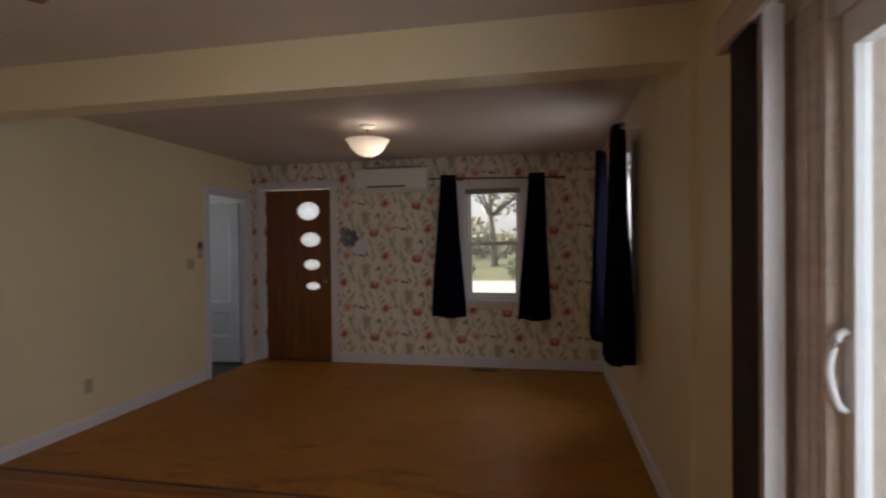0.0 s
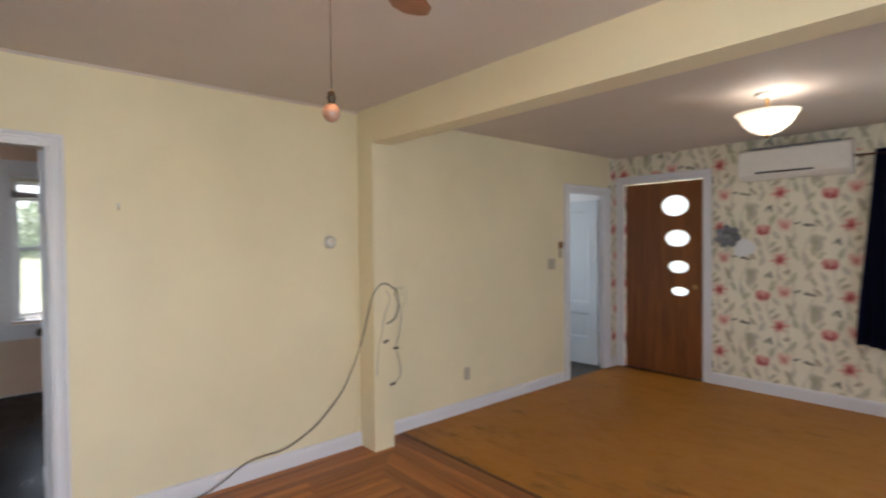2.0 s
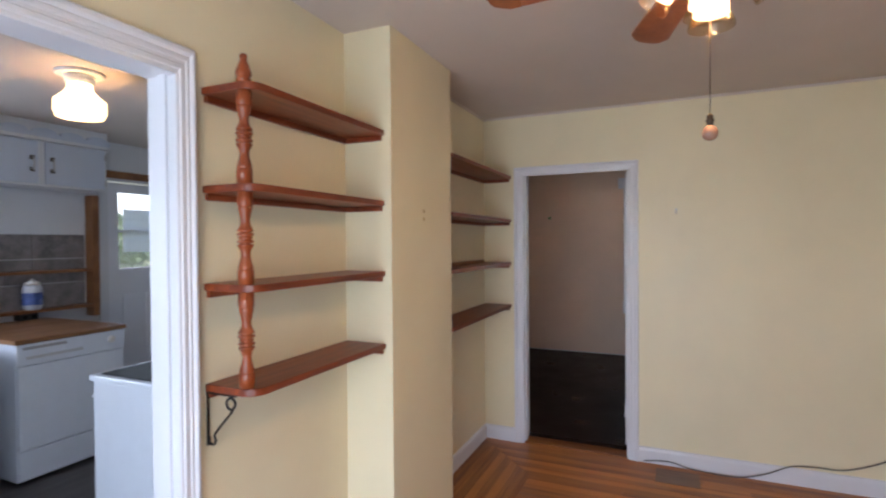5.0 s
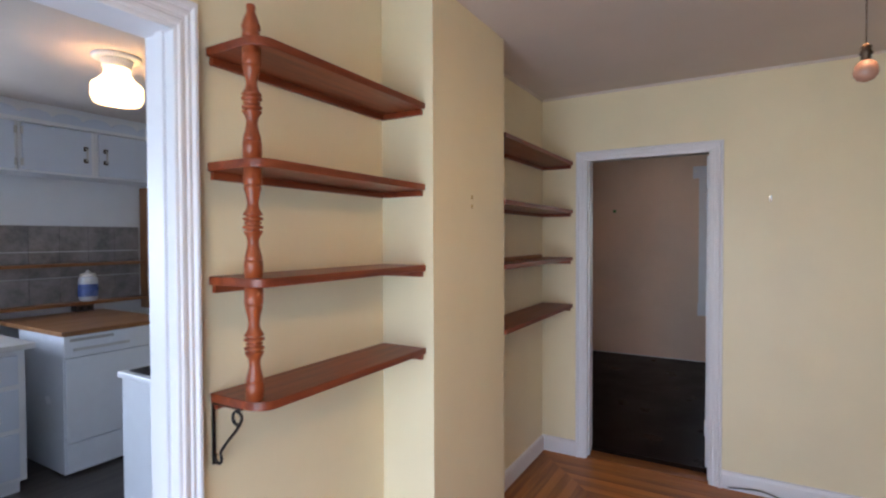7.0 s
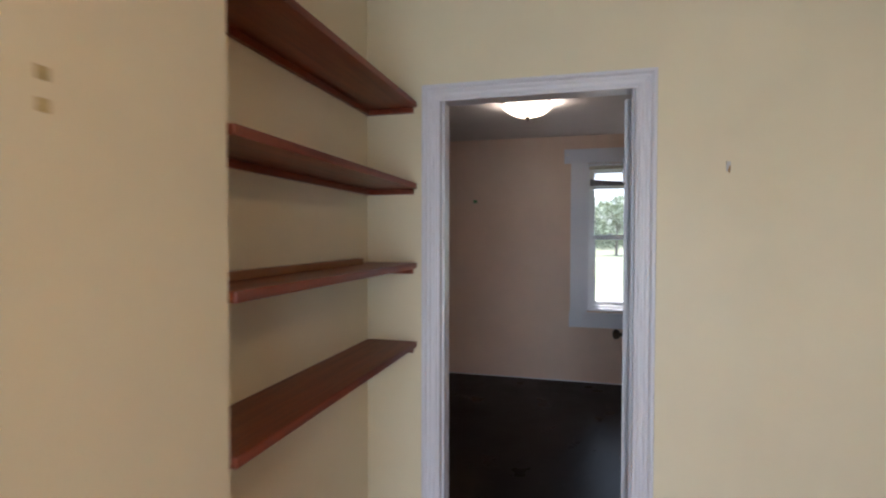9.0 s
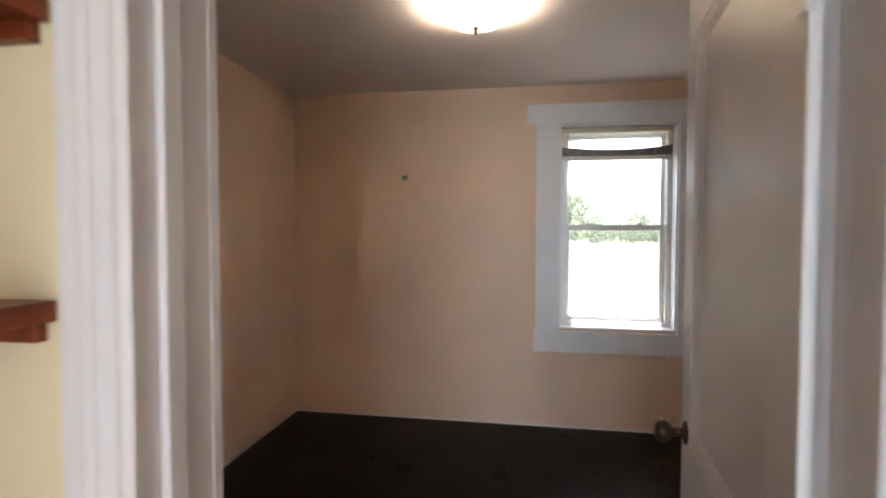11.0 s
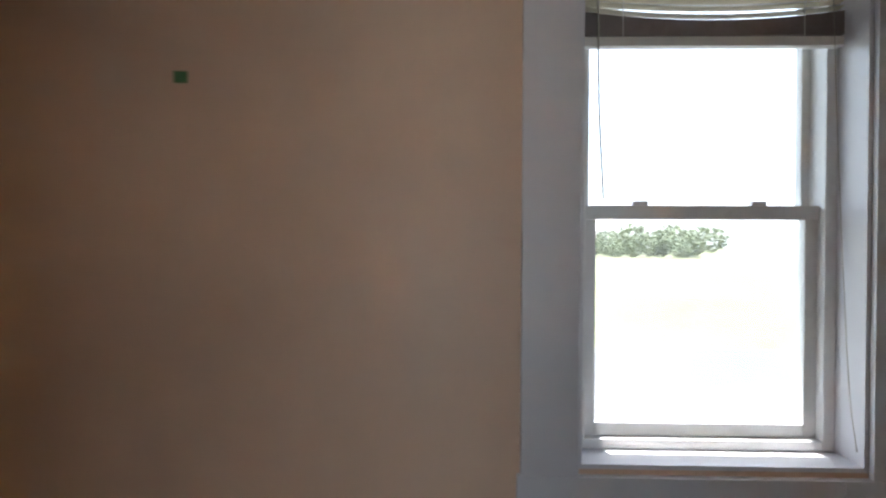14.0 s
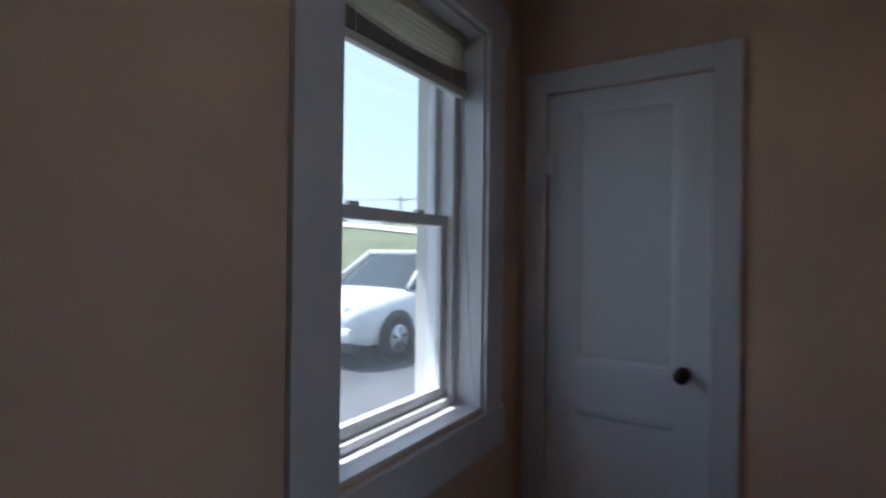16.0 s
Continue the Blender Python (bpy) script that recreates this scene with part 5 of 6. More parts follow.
for y0, y1, xs in ((0.85, 1.819, 0.012), (-0.09, 0.92, 0.055)):
    leaf = part("sliding_leaf", boxed(X0 + xs, X0 + xs + 0.035, y0, y0 + 0.075, 0.03, 1.96, bevel=0.003), VINYLFRAME, pd)
    part("stile", boxed(X0 + xs, X0 + xs + 0.035, y1 - 0.045, y1, 0.03, 1.96, bevel=0.003), VINYLFRAME, leaf)
    part("rail", boxed(X0 + xs, X0 + xs + 0.035, y0 + 0.075, y1 - 0.045, 0.03, 0.12, bevel=0.003), VINYLFRAME, leaf)
    part("rail", boxed(X0 + xs, X0 + xs + 0.035, y0 + 0.075, y1 - 0.045, 1.88, 1.96, bevel=0.003), VINYLFRAME, leaf)
    g = part("pane", boxed(X0 + xs + 0.014, X0 + xs + 0.020, y0 + 0.075, y1 - 0.045, 0.12, 1.88), PANE, leaf)
    g.visible_shadow = False
part("handle", tube([(XE + 0.022, 1.797, 1.25), (XE + 0.0, 1.797, 1.235), (XE - 0.018, 1.797, 1.16), (XE + 0.0, 1.797, 1.085), (XE + 0.022, 1.797, 1.07)], 0.009, 10, 6), VINYLFRAME, pd, "white pull handle")
pc = thing("trim_patio", (XE, 0.8, 0), "beige wooden casing of the patio door", "door casing", "", "structure")
part("casing_leg", boxed(XE - 0.015, XE, 1.85, 1.888, 0, 2.02, bevel=0.003), VALANCE, pc)
part("casing_board", boxed(XE - 0.020, XE, 1.8885, 2.01, 0, 2.02, bevel=0.004), VALANCE, pc)
vb = thing("vertical_blind", (XE, 1.9, 2.1), "vertical blind with its vanes stacked beside the patio door", "blind")
part("valance", boxed(XE - 0.14, XE - 0.125, -0.25, 2.165, 2.005, 2.105, bevel=0.003), VALANCE, vb, "beige wooden valance board")
part("valance_end", boxed(XE - 0.125, XE - 0.0, 2.150, 2.165, 2.005, 2.105, bevel=0.003), VALANCE, vb)
part("head_rail", boxed(XE - 0.10, XE - 0.06, -0.22, 2.14, 2.055, 2.085), PLASTIC, vb)
# the farther vanes stand in shade, which is put into their colour
VANE_SHADED = plain("shaded_vane_fabric", (0.06, 0.045, 0.04), 0.7)
random.seed(11)
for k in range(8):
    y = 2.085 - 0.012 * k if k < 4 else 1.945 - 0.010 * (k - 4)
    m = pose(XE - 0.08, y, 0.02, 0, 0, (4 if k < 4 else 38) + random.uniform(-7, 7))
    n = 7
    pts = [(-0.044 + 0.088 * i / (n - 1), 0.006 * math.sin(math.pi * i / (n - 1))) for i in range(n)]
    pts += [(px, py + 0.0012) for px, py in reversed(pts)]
    part("vane", moved(extrude_outline(pts, "z", 0, 2.03), m), VANE_SHADED if k < 4 else VANE, vb)

# ---- bedroom ----
BX, BY = -1.86, 0.465
lamp = thing("bowl_ceiling_light", (BX, BY, H), "lit frosted bowl ceiling light with a bronze finial in the bedroom", "ceiling light")
part("ceiling_plate", lathe([(0.13, H - 0.012), (0.13, H - 0.0005)], (BX, BY, 0)), BRONZE, lamp)
part("glass_bowl", lathe([(0.008, 2.372), (0.06, 2.376), (0.12, 2.395), (0.165, 2.425), (0.19, 2.455), (0.186, 2.458), (0.16, 2.432), (0.118, 2.402), (0.06, 2.383), (0.008, 2.379)], (BX, BY, 0), 40, cap=False), SHADE_PINK, lamp, "lit frosted glass bowl")
part("finial", lathe([(0.004, 2.340), (0.011, 2.347), (0.009, 2.356), (0.016, 2.364), (0.018, 2.3715)], (BX, BY, 0), 14), BRONZE, lamp)
bulb_light("bedroom_bulb_light", (BX, BY + 0.02, 2.435), 7.0, 0.03, (1.0, 0.87, 0.72))

# slatted blind, drawn up crookedly
bl = thing("venetian_blind", (XW - 0.08, 1.32, 2.0), "cream slatted blind drawn up unevenly over a grey stack", "blind")
bx = XW - 0.085
part("head_rail", boxed(bx - 0.02, bx + 0.02, 0.940, 1.700, 2.150, 2.182, bevel=0.003), SLATCREAM, bl)


def slat(z, sag, thick=0.0016, w=0.024, tilt=8, y0=0.945, y1=1.695):
    bm = bmesh.new()
    n = 14
    top, bot = [], []
    for i in range(n + 1):
        u = i / n
        y = y0 + (y1 - y0) * u
        zz = z - sag * 4 * u * (1 - u)
        for s, lst in ((1, top), (-1, bot)):
            dz = w * 0.5 * math.sin(radians(tilt))
            lst.append((bm.verts.new((bx - w / 2, y, zz - dz + s * thick / 2)), bm.verts.new((bx + w / 2, y, zz + dz + s * thick / 2))))
    for i in range(n):
        bm.faces.new((top[i][0], top[i][1], top[i + 1][1], top[i + 1][0]))
        bm.faces.new((bot[i][1], bot[i][0], bot[i + 1][0], bot[i + 1][1]))
        bm.faces.new((top[i][1], bot[i][1], bot[i + 1][1], top[i + 1][1]))
        bm.faces.new((bot[i][0], top[i][0], top[i + 1][0], bot[i + 1][0]))
    bmesh.ops.recalc_face_normals(bm, faces=bm.faces)
    return bm


for k in range(6):
    part("slat", slat(2.136 - 0.0165 * k, 0.003 + 0.0055 * k), SLATCREAM, bl)
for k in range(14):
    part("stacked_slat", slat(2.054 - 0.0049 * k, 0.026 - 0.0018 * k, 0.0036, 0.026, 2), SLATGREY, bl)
part("bottom_rail", boxed(bx - 0.014, bx + 0.014, 0.945, 1.695, 1.955, 1.9835, bevel=0.004), PLASTIC, bl, "white bottom rail")
for y in (1.06, 1.58):
    part("ladder_cord", boxed(bx + 0.0145, bx + 0.016, y - 0.0012, y + 0.0012, 1.984, 2.15), PLASTIC, bl)
part("wand", tube([(bx + 0.022, 0.985, 2.15), (bx + 0.022, 0.99, 1.8), (bx + 0.022, 1.005, 1.51)], 0.003, 6, 4), GREYCABLE, bl, "thin tilt wand")
part("lift_cord", tube([(bx + 0.02, 1.655, 2.15), (bx + 0.03, 1.67, 1.6), (bx + 0.05, 1.69, 1.0), (bx + 0.07, 1.70, 0.80)], 0.0012, 5, 5), GREYCABLE, bl)


def tape(name, bm, label):
    tagged(finish(name, bm, GREENTAPE), label, "tape", "green tape on bedroom walls")


tape("masking_tape", boxed(XW, XW + 0.0006, -0.225, -0.185, 1.828, 1.862), "small scrap of green masking tape on the pink wall")
tape("masking_tape", boxed(-2.0, -1.955, -1.08, -1.0794, 1.75, 1.79), "small scrap of green masking tape on the pink wall")
for x, z in ((-2.62, 0.72), (-2.10, 1.60), (-1.93, 1.60)):
    tagged(finish("nail", lathe([(0.0025, 0), (0.0025, 0.012), (0.006, 0.012), (0.006, 0.014)], (x, -1.08, z), 8, Matrix.Rotation(radians(-90), 4, 'X')), BRONZE), "small nail in the pink wall", "nail", "nails in the wall")
wire = thing("floor_wire", (-2.95, 1.75, 0.035), "short pale wire sticking up from the dark floor", "wire")
part("wire", tube([(-3.23, 1.68, 0.036), (-3.22, 1.69, 0.10), (-3.225, 1.70, 0.15), (-3.215, 1.71, 0.18)], 0.003, 6, 4), GREYCABLE, wire)
setting("trim_floor_line", boxed(XW, XW + 0.006, -1.08, 2.045, 0.035, 0.043), TRIM, "pale line where the dark floor meets the wall", "trim")
setting("trim_floor_line_south", boxed(XW + 0.006, -0.13, -1.08, -1.074, 0.035, 0.043), TRIM, "pale line where the dark floor meets the wall", "trim")

# ---- kitchen ----
st = thing("kitchen_stove", (1.9, -0.93, 0), "white electric range with a black glass top", "stove")
part("body", boxed(1.54, 2.25, -1.20, -0.60, 0.02, 0.885, bevel=0.006), ENAMEL, st)
part("top_frame", boxed(1.53, 2.26, -1.22, -0.59, 0.885, 0.912, bevel=0.006), ENAMEL, st)
part("glass_top", boxed(1.56, 2.23, -1.175, -0.66, 0.9125, 0.918, bevel=0.002), BLACKGLASS, st, "black glass cooktop")
part("backguard", boxed(1.54, 2.25, -0.645, -0.59, 0.912, 1.08, bevel=0.008), ENAMEL, st)
part("oven_door", boxed(1.56, 2.23, -1.235, -1.2005, 0.25, 0.83, bevel=0.006), ENAMEL, st)
part("oven_handle", tube([(1.62, -1.236, 0.79), (1.62, -1.27, 0.79), (2.21, -1.27, 0.79), (2.21, -1.236, 0.79)], 0.009, 8, 1), ENAMEL, st)

dw = thing("dishwasher", (1.58, -2.8, 0), "white portable dishwasher with a wooden top", "dishwasher")
part("cabinet", boxed(1.262, 1.948, -3.08, -2.46, 0.02, 0.90, bevel=0.004), ENAMEL, dw)
part("control_panel", boxed(1.258, 1.952, -2.4595, -2.435, 0.765, 0.898, bevel=0.004), ENAMEL, dw)
part("vent_grille", boxed(1.66, 1.92, -2.4352, -2.431, 0.862, 0.880), plain("grey_grille", (0.35, 0.36, 0.37), 0.4), dw)
part("latch_bar", boxed(1.56, 1.90, -2.4352, -2.425, 0.800, 0.818, bevel=0.002), plain("pale_grey_bar", (0.55, 0.56, 0.57), 0.4), dw)
part("dial", lathe([(0.026, 0), (0.024, 0.012), (0.010, 0.016)], (1.36, -2.435, 0.838), 20, Matrix.Rotation(radians(-90), 4, 'X')), PLASTIC, dw, "cream control dial")
part("door", boxed(1.266, 1.944, -2.4595, -2.437, 0.225, 0.757, bevel=0.004), ENAMEL, dw)
part("kick_panel", boxed(1.270, 1.940, -2.4595, -2.446, 0.03, 0.213, bevel=0.004), ENAMEL, dw)
part("worktop", boxed(1.245, 1.965, -3.42, -2.43, 0.901, 0.93, bevel=0.004), TOPWOOD, dw, "wooden top")

bc = thing("base_cabinet", (2.6, -2.9, 0), "white painted base cabinet with drawers", "cabinet")
part("body", boxed(2.14, 3.2, -3.44, -2.47, 0.08, 0.86, bevel=0.003), KITCHEN, bc)
part("plinth", boxed(2.16, 3.2, -3.40, -2.52, 0.0, 0.08), KITCHEN, bc)
for z0, z1 in ((0.66, 0.83), (0.40, 0.63), (0.11, 0.37)):
    dr = part("drawer", boxed(2.18, 2.62, -2.4705, -2.452, z0, z1, bevel=0.004), CABINETBLUE, bc)
    part("pull", tube([(2.35, -2.453, (z0 + z1) / 2), (2.36, -2.43, (z0 + z1) / 2), (2.43, -2.43, (z0 + z1) / 2), (2.44, -2.453, (z0 + z1) / 2)], 0.005, 6, 3), STEEL, dr)
part("counter_top", boxed(2.10, 3.2, -3.44, -2.43, 0.861, 0.895, bevel=0.004), plain("pale_laminate", (0.62, 0.62, 0.62), 0.35), bc)

for i, (x0, x1) in enumerate(((0.925, 1.425), (1.425, 1.915), (1.915, 2.41), (2.41, 2.90))):
    c = thing("wall_cabinet", ((x0 + x1) / 2, -3.28, 1.97), "white painted wall cabinet with a flat door", "cabinet", "kitchen wall cabinets")
    part("body", boxed(x0 + 0.001, x1 - 0.001, -3.449, -3.13, 1.985, 2.355, bevel=0.002), KITCHEN, c)
    door = part("door", boxed(x0 + (0.03 if i % 2 else 0.022), x1 - 0.022, -3.13, -3.112, 2.0, 2.325, bevel=0.004), CABINETBLUE, c)
    hx = x1 - 0.07 if i % 2 == 0 else x0 + 0.07
    part("handle", tube([(hx, -3.112, 2.105), (hx, -3.09, 2.115), (hx, -3.09, 2.185), (hx, -3.112, 2.195)], 0.006, 8, 4), STEEL, door, "worn metal pull")
    for z in (2.105, 2.195):
        part("rose", boxed(hx - 0.016, hx + 0.016, -3.1125, -3.107, z - 0.016, z + 0.016, bevel=0.004), BRONZE, door)
    ox = x0 + 0.018 if i % 2 == 0 else x1 - 0.018
    for z in (2.05, 2.27):
        part("hinge", boxed(ox - 0.008, ox + 0.008, -3.1115, -3.108, z - 0.025, z + 0.025), STEEL, door)
# board on the cabinet tops with a row of rounded bumps
bumps = [(2.92, 2.357), (0.92, 2.357), (0.92, 2.392)]
for k in range(10):
    bumps += [(0.92 + 0.2 * k + 0.1 - 0.088 * math.cos(math.pi * a / 8), 2.392 + 0.036 * math.sin(math.pi * a / 8)) for a in range(9)]
bumps.append((2.92, 2.392))
setting("trim_scalloped_board", extrude_outline(bumps, "y", -3.105, -3.085), CABINETBLUE, "blue-grey scalloped board above the wall cabinets", "trim")
setting("trim_cabinet_rail", boxed(0.92, 2.92, -3.112, -3.08, 2.330, 2.356, bevel=0.003), KITCHEN, "white moulding along the cabinet tops", "trim")
setting("trim_soffit", boxed(0.92, 3.09, -3.45, -3.12, 2.357, H - 0.001), KITCHEN, "white boxed soffit above the wall cabinets", "trim")

bs = thing("backsplash", (1.9, -3.45, 1.3), "grey slate-look tiled backsplash", "backsplash", "", "structure")
random.seed(3)
for i in range(9):
    for j in range(3):
        x0, z0 = 0.93 + 0.205 * i, 1.005 + 0.205 * j
        part("tile", boxed(x0, x0 + 0.202, -3.45, -3.441 + random.uniform(0, 0.0015), z0, z0 + 0.2), SLATE, bs)
sr = thing("spice_shelf", (1.8, -3.4, 1.0), "narrow wooden shelves with an upright post on the backsplash", "shelf")
part("shelf_board", boxed(0.92, 3.0, -3.438, -3.35, 1.295, 1.320, bevel=0.003), RAILWOOD, sr)
part("shelf_board", boxed(0.92, 3.0, -3.438, -3.33, 0.985, 1.01, bevel=0.003), RAILWOOD, sr)
part("upright", boxed(0.86, 0.915, -3.449, -3.34, 0.90, 1.964, bevel=0.003), RAILWOOD, sr)
jar = thing("storage_jar", (1.375, -3.375, 1.01), "blue and white storage jar on the lower shelf", "jar")
part("jar_body", lathe([(0.05, 1.0105), (0.066, 1.03), (0.068, 1.11), (0.066, 1.19), (0.052, 1.21)], (1.375, -3.375, 0)), plain("blue_white_jar", (0.62, 0.66, 0.74), 0.3, 0, 0.2, 18), jar)
part("lid", lathe([(0.055, 1.2105), (0.055, 1.23), (0.02, 1.24), (0.015, 1.255), (0.004, 1.26)], (1.375, -3.375, 0)), PLASTIC, jar)
part("blue_band", lathe([(0.0695, 1.05), (0.0695, 1.15)], (1.375, -3.375, 0), 24, None, False), plain("cobalt_glaze", (0.07, 0.12, 0.36), 0.25, 0, 0.3, 25), jar, "cobalt blue painted band")
pw = thing("power_box", (1.42, -3.40, 0.93), "small black electrical box under the spice shelf", "electrical box")
part("case", boxed(1.34, 1.47, -3.449, -3.36, 0.9305, 0.983, bevel=0.006), CHARCOAL, pw)
for x in (1.375, 1.435):
    part("socket", boxed(x - 0.015, x + 0.015, -3.3605, -3.356, 0.945, 0.970, bevel=0.003), BLACKGLASS, pw)
kr = setting("trim_kitchen_rail", boxed(-0.25, 0.90, -3.449, -3.425, 2.145, 2.215, bevel=0.003), RAILWOOD, "dark wooden rail above the back door", "trim")
dc = thing("door_casing_back", (0.35, -3.45, 0), "white painted casing round the back door", "door casing", "", "structure")
part("casing_leg", boxed(0.722, 0.805, -3.45, -3.432, 0, 2.12, bevel=0.003), KITCHEN, dc)
part("casing_leg", boxed(-0.115, -0.032, -3.45, -3.432, 0, 2.12, bevel=0.003), KITCHEN, dc)
part("casing_head", boxed(-0.115, 0.805, -3.45, -3.428, 2.12, 2.144, bevel=0.003), KITCHEN, dc)
bd = thing("door_kitchen", (0.45, -3.45, 0), "white back door with a glazed upper half", "door", "", "structure")
W0, W1 = -0.025, 0.715
part("stile", boxed(W0, W0 + 0.11, -3.51, -3.465, 0.01, 2.11, bevel=0.002), DOORWHITE, bd)
part("stile", boxed(W1 - 0.11, W1, -3.51, -3.465, 0.01, 2.11, bevel=0.002), DOORWHITE, bd)
part("rail", boxed(W0 + 0.11, W1 - 0.11, -3.51, -3.465, 2.02, 2.11, bevel=0.002), DOORWHITE, bd)
part("rail", boxed(W0 + 0.11, W1 - 0.11, -3.51, -3.465, 1.18, 1.30, bevel=0.002), DOORWHITE, bd)
part("glazing_bar", boxed(W0 + 0.11, W1 - 0.11, -3.50, -3.475, 1.64, 1.665), DOORWHITE, bd)
part("lower_panel", boxed(W0 + 0.11, W1 - 0.11, -3.50, -3.478, 0.01, 1.18), DOORWHITE, bd)
for x0, x1 in ((W0 + 0.15, 0.325), (0.365, W1 - 0.15)):
    part("raised_panel", boxed(x0, x1, -3.478, -3.470, 0.25, 1.05, bevel=0.004), DOORWHITE, bd)
part("pane", boxed(W0 + 0.11, W1 - 0.11, -3.49, -3.485, 1.30, 2.02), PANE, bd).visible_shadow = False
nt = tagged(finish("paper_notice", boxed(0.06, 0.555, -3.470, -3.466, 1.455, 1.865), PAPER), "white sheet taped over the back door glass", "paper")
KX, KY = 2.0, -1.68
kl = thing("schoolhouse_ceiling_light", (KX, KY, H), "lit white opal glass shade on a ceiling plate in the kitchen", "ceiling light")
part("ceiling_plate", lathe([(0.105, 2.462), (0.118, 2.468), (0.118, H - 0.0005)], (KX, KY, 0), 32), PLASTIC, kl)
part("fitter", lathe([(0.070, 2.418), (0.072, 2.44), (0.078, 2.4615)], (KX, KY, 0), 24), PLASTIC, kl)
part("glass_shade", lathe([(0.060, 2.4175), (0.064, 2.385), (0.080, 2.365), (0.098, 2.348), (0.122, 2.328), (0.124, 2.265), (0.110, 2.232), (0.05, 2.222), (0.02, 2.221)][::-1], (KX, KY, 0), 12), SHADE_KITCHEN, kl, "lit opal glass shade")
bulb_light("kitchen_bulb_light", (KX, KY, 2.33), 1.1, 0.04, (1.0, 0.66, 0.34))

# ---- floor strips: mitred border rings, then a field of strips running north to south ----
SW = 0.057
RX0, RX1, RY0, RY1 = 0.0, XE, -0.05, 3.225
RINGS = 9
random.seed(21)


def strip(pts, mat):
    """One floor strip from four corners, slightly proud and with open joints."""
    bm = bmesh.new()
    c = sum((Vector(p) for p in pts), Vector((0, 0))) / 4
    z1 = random.uniform(-0.0008, 0.0006)
    g = 0.0006
    q = [Vector(p) + (c - Vector(p)).normalized() * g for p in pts]
    lo = [bm.verts.new((p.x, p.y, -0.016)) for p in q]
    md = [bm.verts.new((p.x, p.y, z1 - 0.001)) for p in q]
    hi = [bm.verts.new((p.x + (c.x - p.x) * 0.0, p.y, z1)) for p in q]
    for v, p in zip(hi, q):
        s = (c - p)
        v.co.x += math.copysign(min(0.0008, abs(s.x)), s.x)
        v.co.y += math.copysign(min(0.0008, abs(s.y)), s.y)
    bm.faces.new(hi)
    for a, b in ((lo, md), (md, hi)):
        for i in range(4):
            bm.faces.new((a[i], a[(i + 1) % 4], b[(i + 1) % 4], b[i]))
    bmesh.ops.recalc_face_normals(bm, faces=bm.faces)
    me = bpy.data.meshes.new("strip")
    bm.to_mesh(me)
    bm.free()
    me.materials.append(mat)
    ob = new("strip", me)
    ob.parent = strip_floor
    return ob


for k in range(RINGS):
    a, b = k * SW, (k + 1) * SW
    sides = [(((RX0 + a, RY0 + a), (RX0 + b, RY0 + b)), ((RX0 + a, RY1 - a), (RX0 + b, RY1 - b)), OAK),
             (((RX1 - a, RY0 + a), (RX1 - b, RY0 + b)), ((RX1 - a, RY1 - a), (RX1 - b, RY1 - b)), OAK),
             (((RX0 + a, RY0 + a), (RX0 + b, RY0 + b)), ((RX1 - a, RY0 + a), (RX1 - b, RY0 + b)), OAK_X),
             (((RX0 + a, RY1 - a), (RX0 + b, RY1 - b)), ((RX1 - a, RY1 - a), (RX1 - b, RY1 - b)), OAK_X)]
    for (p0, p1), (q0, q1), mat in sides:
        cuts = [0.0] + sorted(random.uniform(0.2, 0.8) for _ in range(random.choice((1, 2)))) + [1.0]
        for s, t in zip(cuts, cuts[1:]):
            if t - s < 0.02:
                continue
            o0 = Vector(p0).lerp(Vector(q0), s)
            o1 = Vector(p0).lerp(Vector(q0), t)
            axis = 1 if mat is OAK else 0
            i0, i1 = Vector(p1), Vector(p1)
            i0, i1 = (Vector(p1) if s == 0 else Vector(p1).lerp(Vector(q1), 0)), (Vector(q1) if t == 1 else Vector(q1))
            if s > 0:
                i0 = Vector(p1)
                i0[axis] = o0[axis]
            if t < 1:
                i1 = Vector(p1)
                i1[axis] = o1[axis]
            strip([o0, o1, i1, i0], mat)
fx0, fx1, fy0, fy1 = RX0 + RINGS * SW, RX1 - RINGS * SW, RY0 + RINGS * SW, RY1 - RINGS * SW
nf = int((fx1 - fx0) / SW)
wf = (fx1 - fx0) / nf
for i in range(nf):
    cuts = [fy0, fy0 + random.uniform(0.5, 1.7), fy1]
    for s, t in zip(cuts, cuts[1:]):
        strip([(fx0 + i * wf, s), (fx0 + i * wf, t), (fx0 + (i + 1) * wf, t), (fx0 + (i + 1) * wf, s)], OAK)
reg = thing("floor_register", (0.18, 1.33, 0.001), "worn wooden floor patch beside the bedroom door", "vent")
part("panel", boxed(0.09, 0.30, 1.22, 1.48, 0.001, 0.004, bevel=0.001), wood("grey_worn_wood", (0.12, 0.06, 0.03), (0.22, 0.12, 0.06), 0.4, 1, (1, 0.1, 1)), reg)

# ---- outdoors ----
GZ = -0.35


def ease(x, a, b):
    k = min(1.0, max(0.0, (x - a) / (b - a)))
    return k * k * (3 - 2 * k)


def ground_z(x, y):
    """Flat round the house; a bank climbs to the north-west."""
    dx, dy = x + 2.3, y - 0.2
    r, az = math.hypot(dx, dy), math.degrees(math.atan2(dy, dx))
    rise = 4.9 * min(1.0, max(0.0, (r - 17) / 46)) + 1.5 * ease(r, 63, 160)
    return GZ + rise * ease(az, 100, 118) * (1 - ease(az, 139, 152))


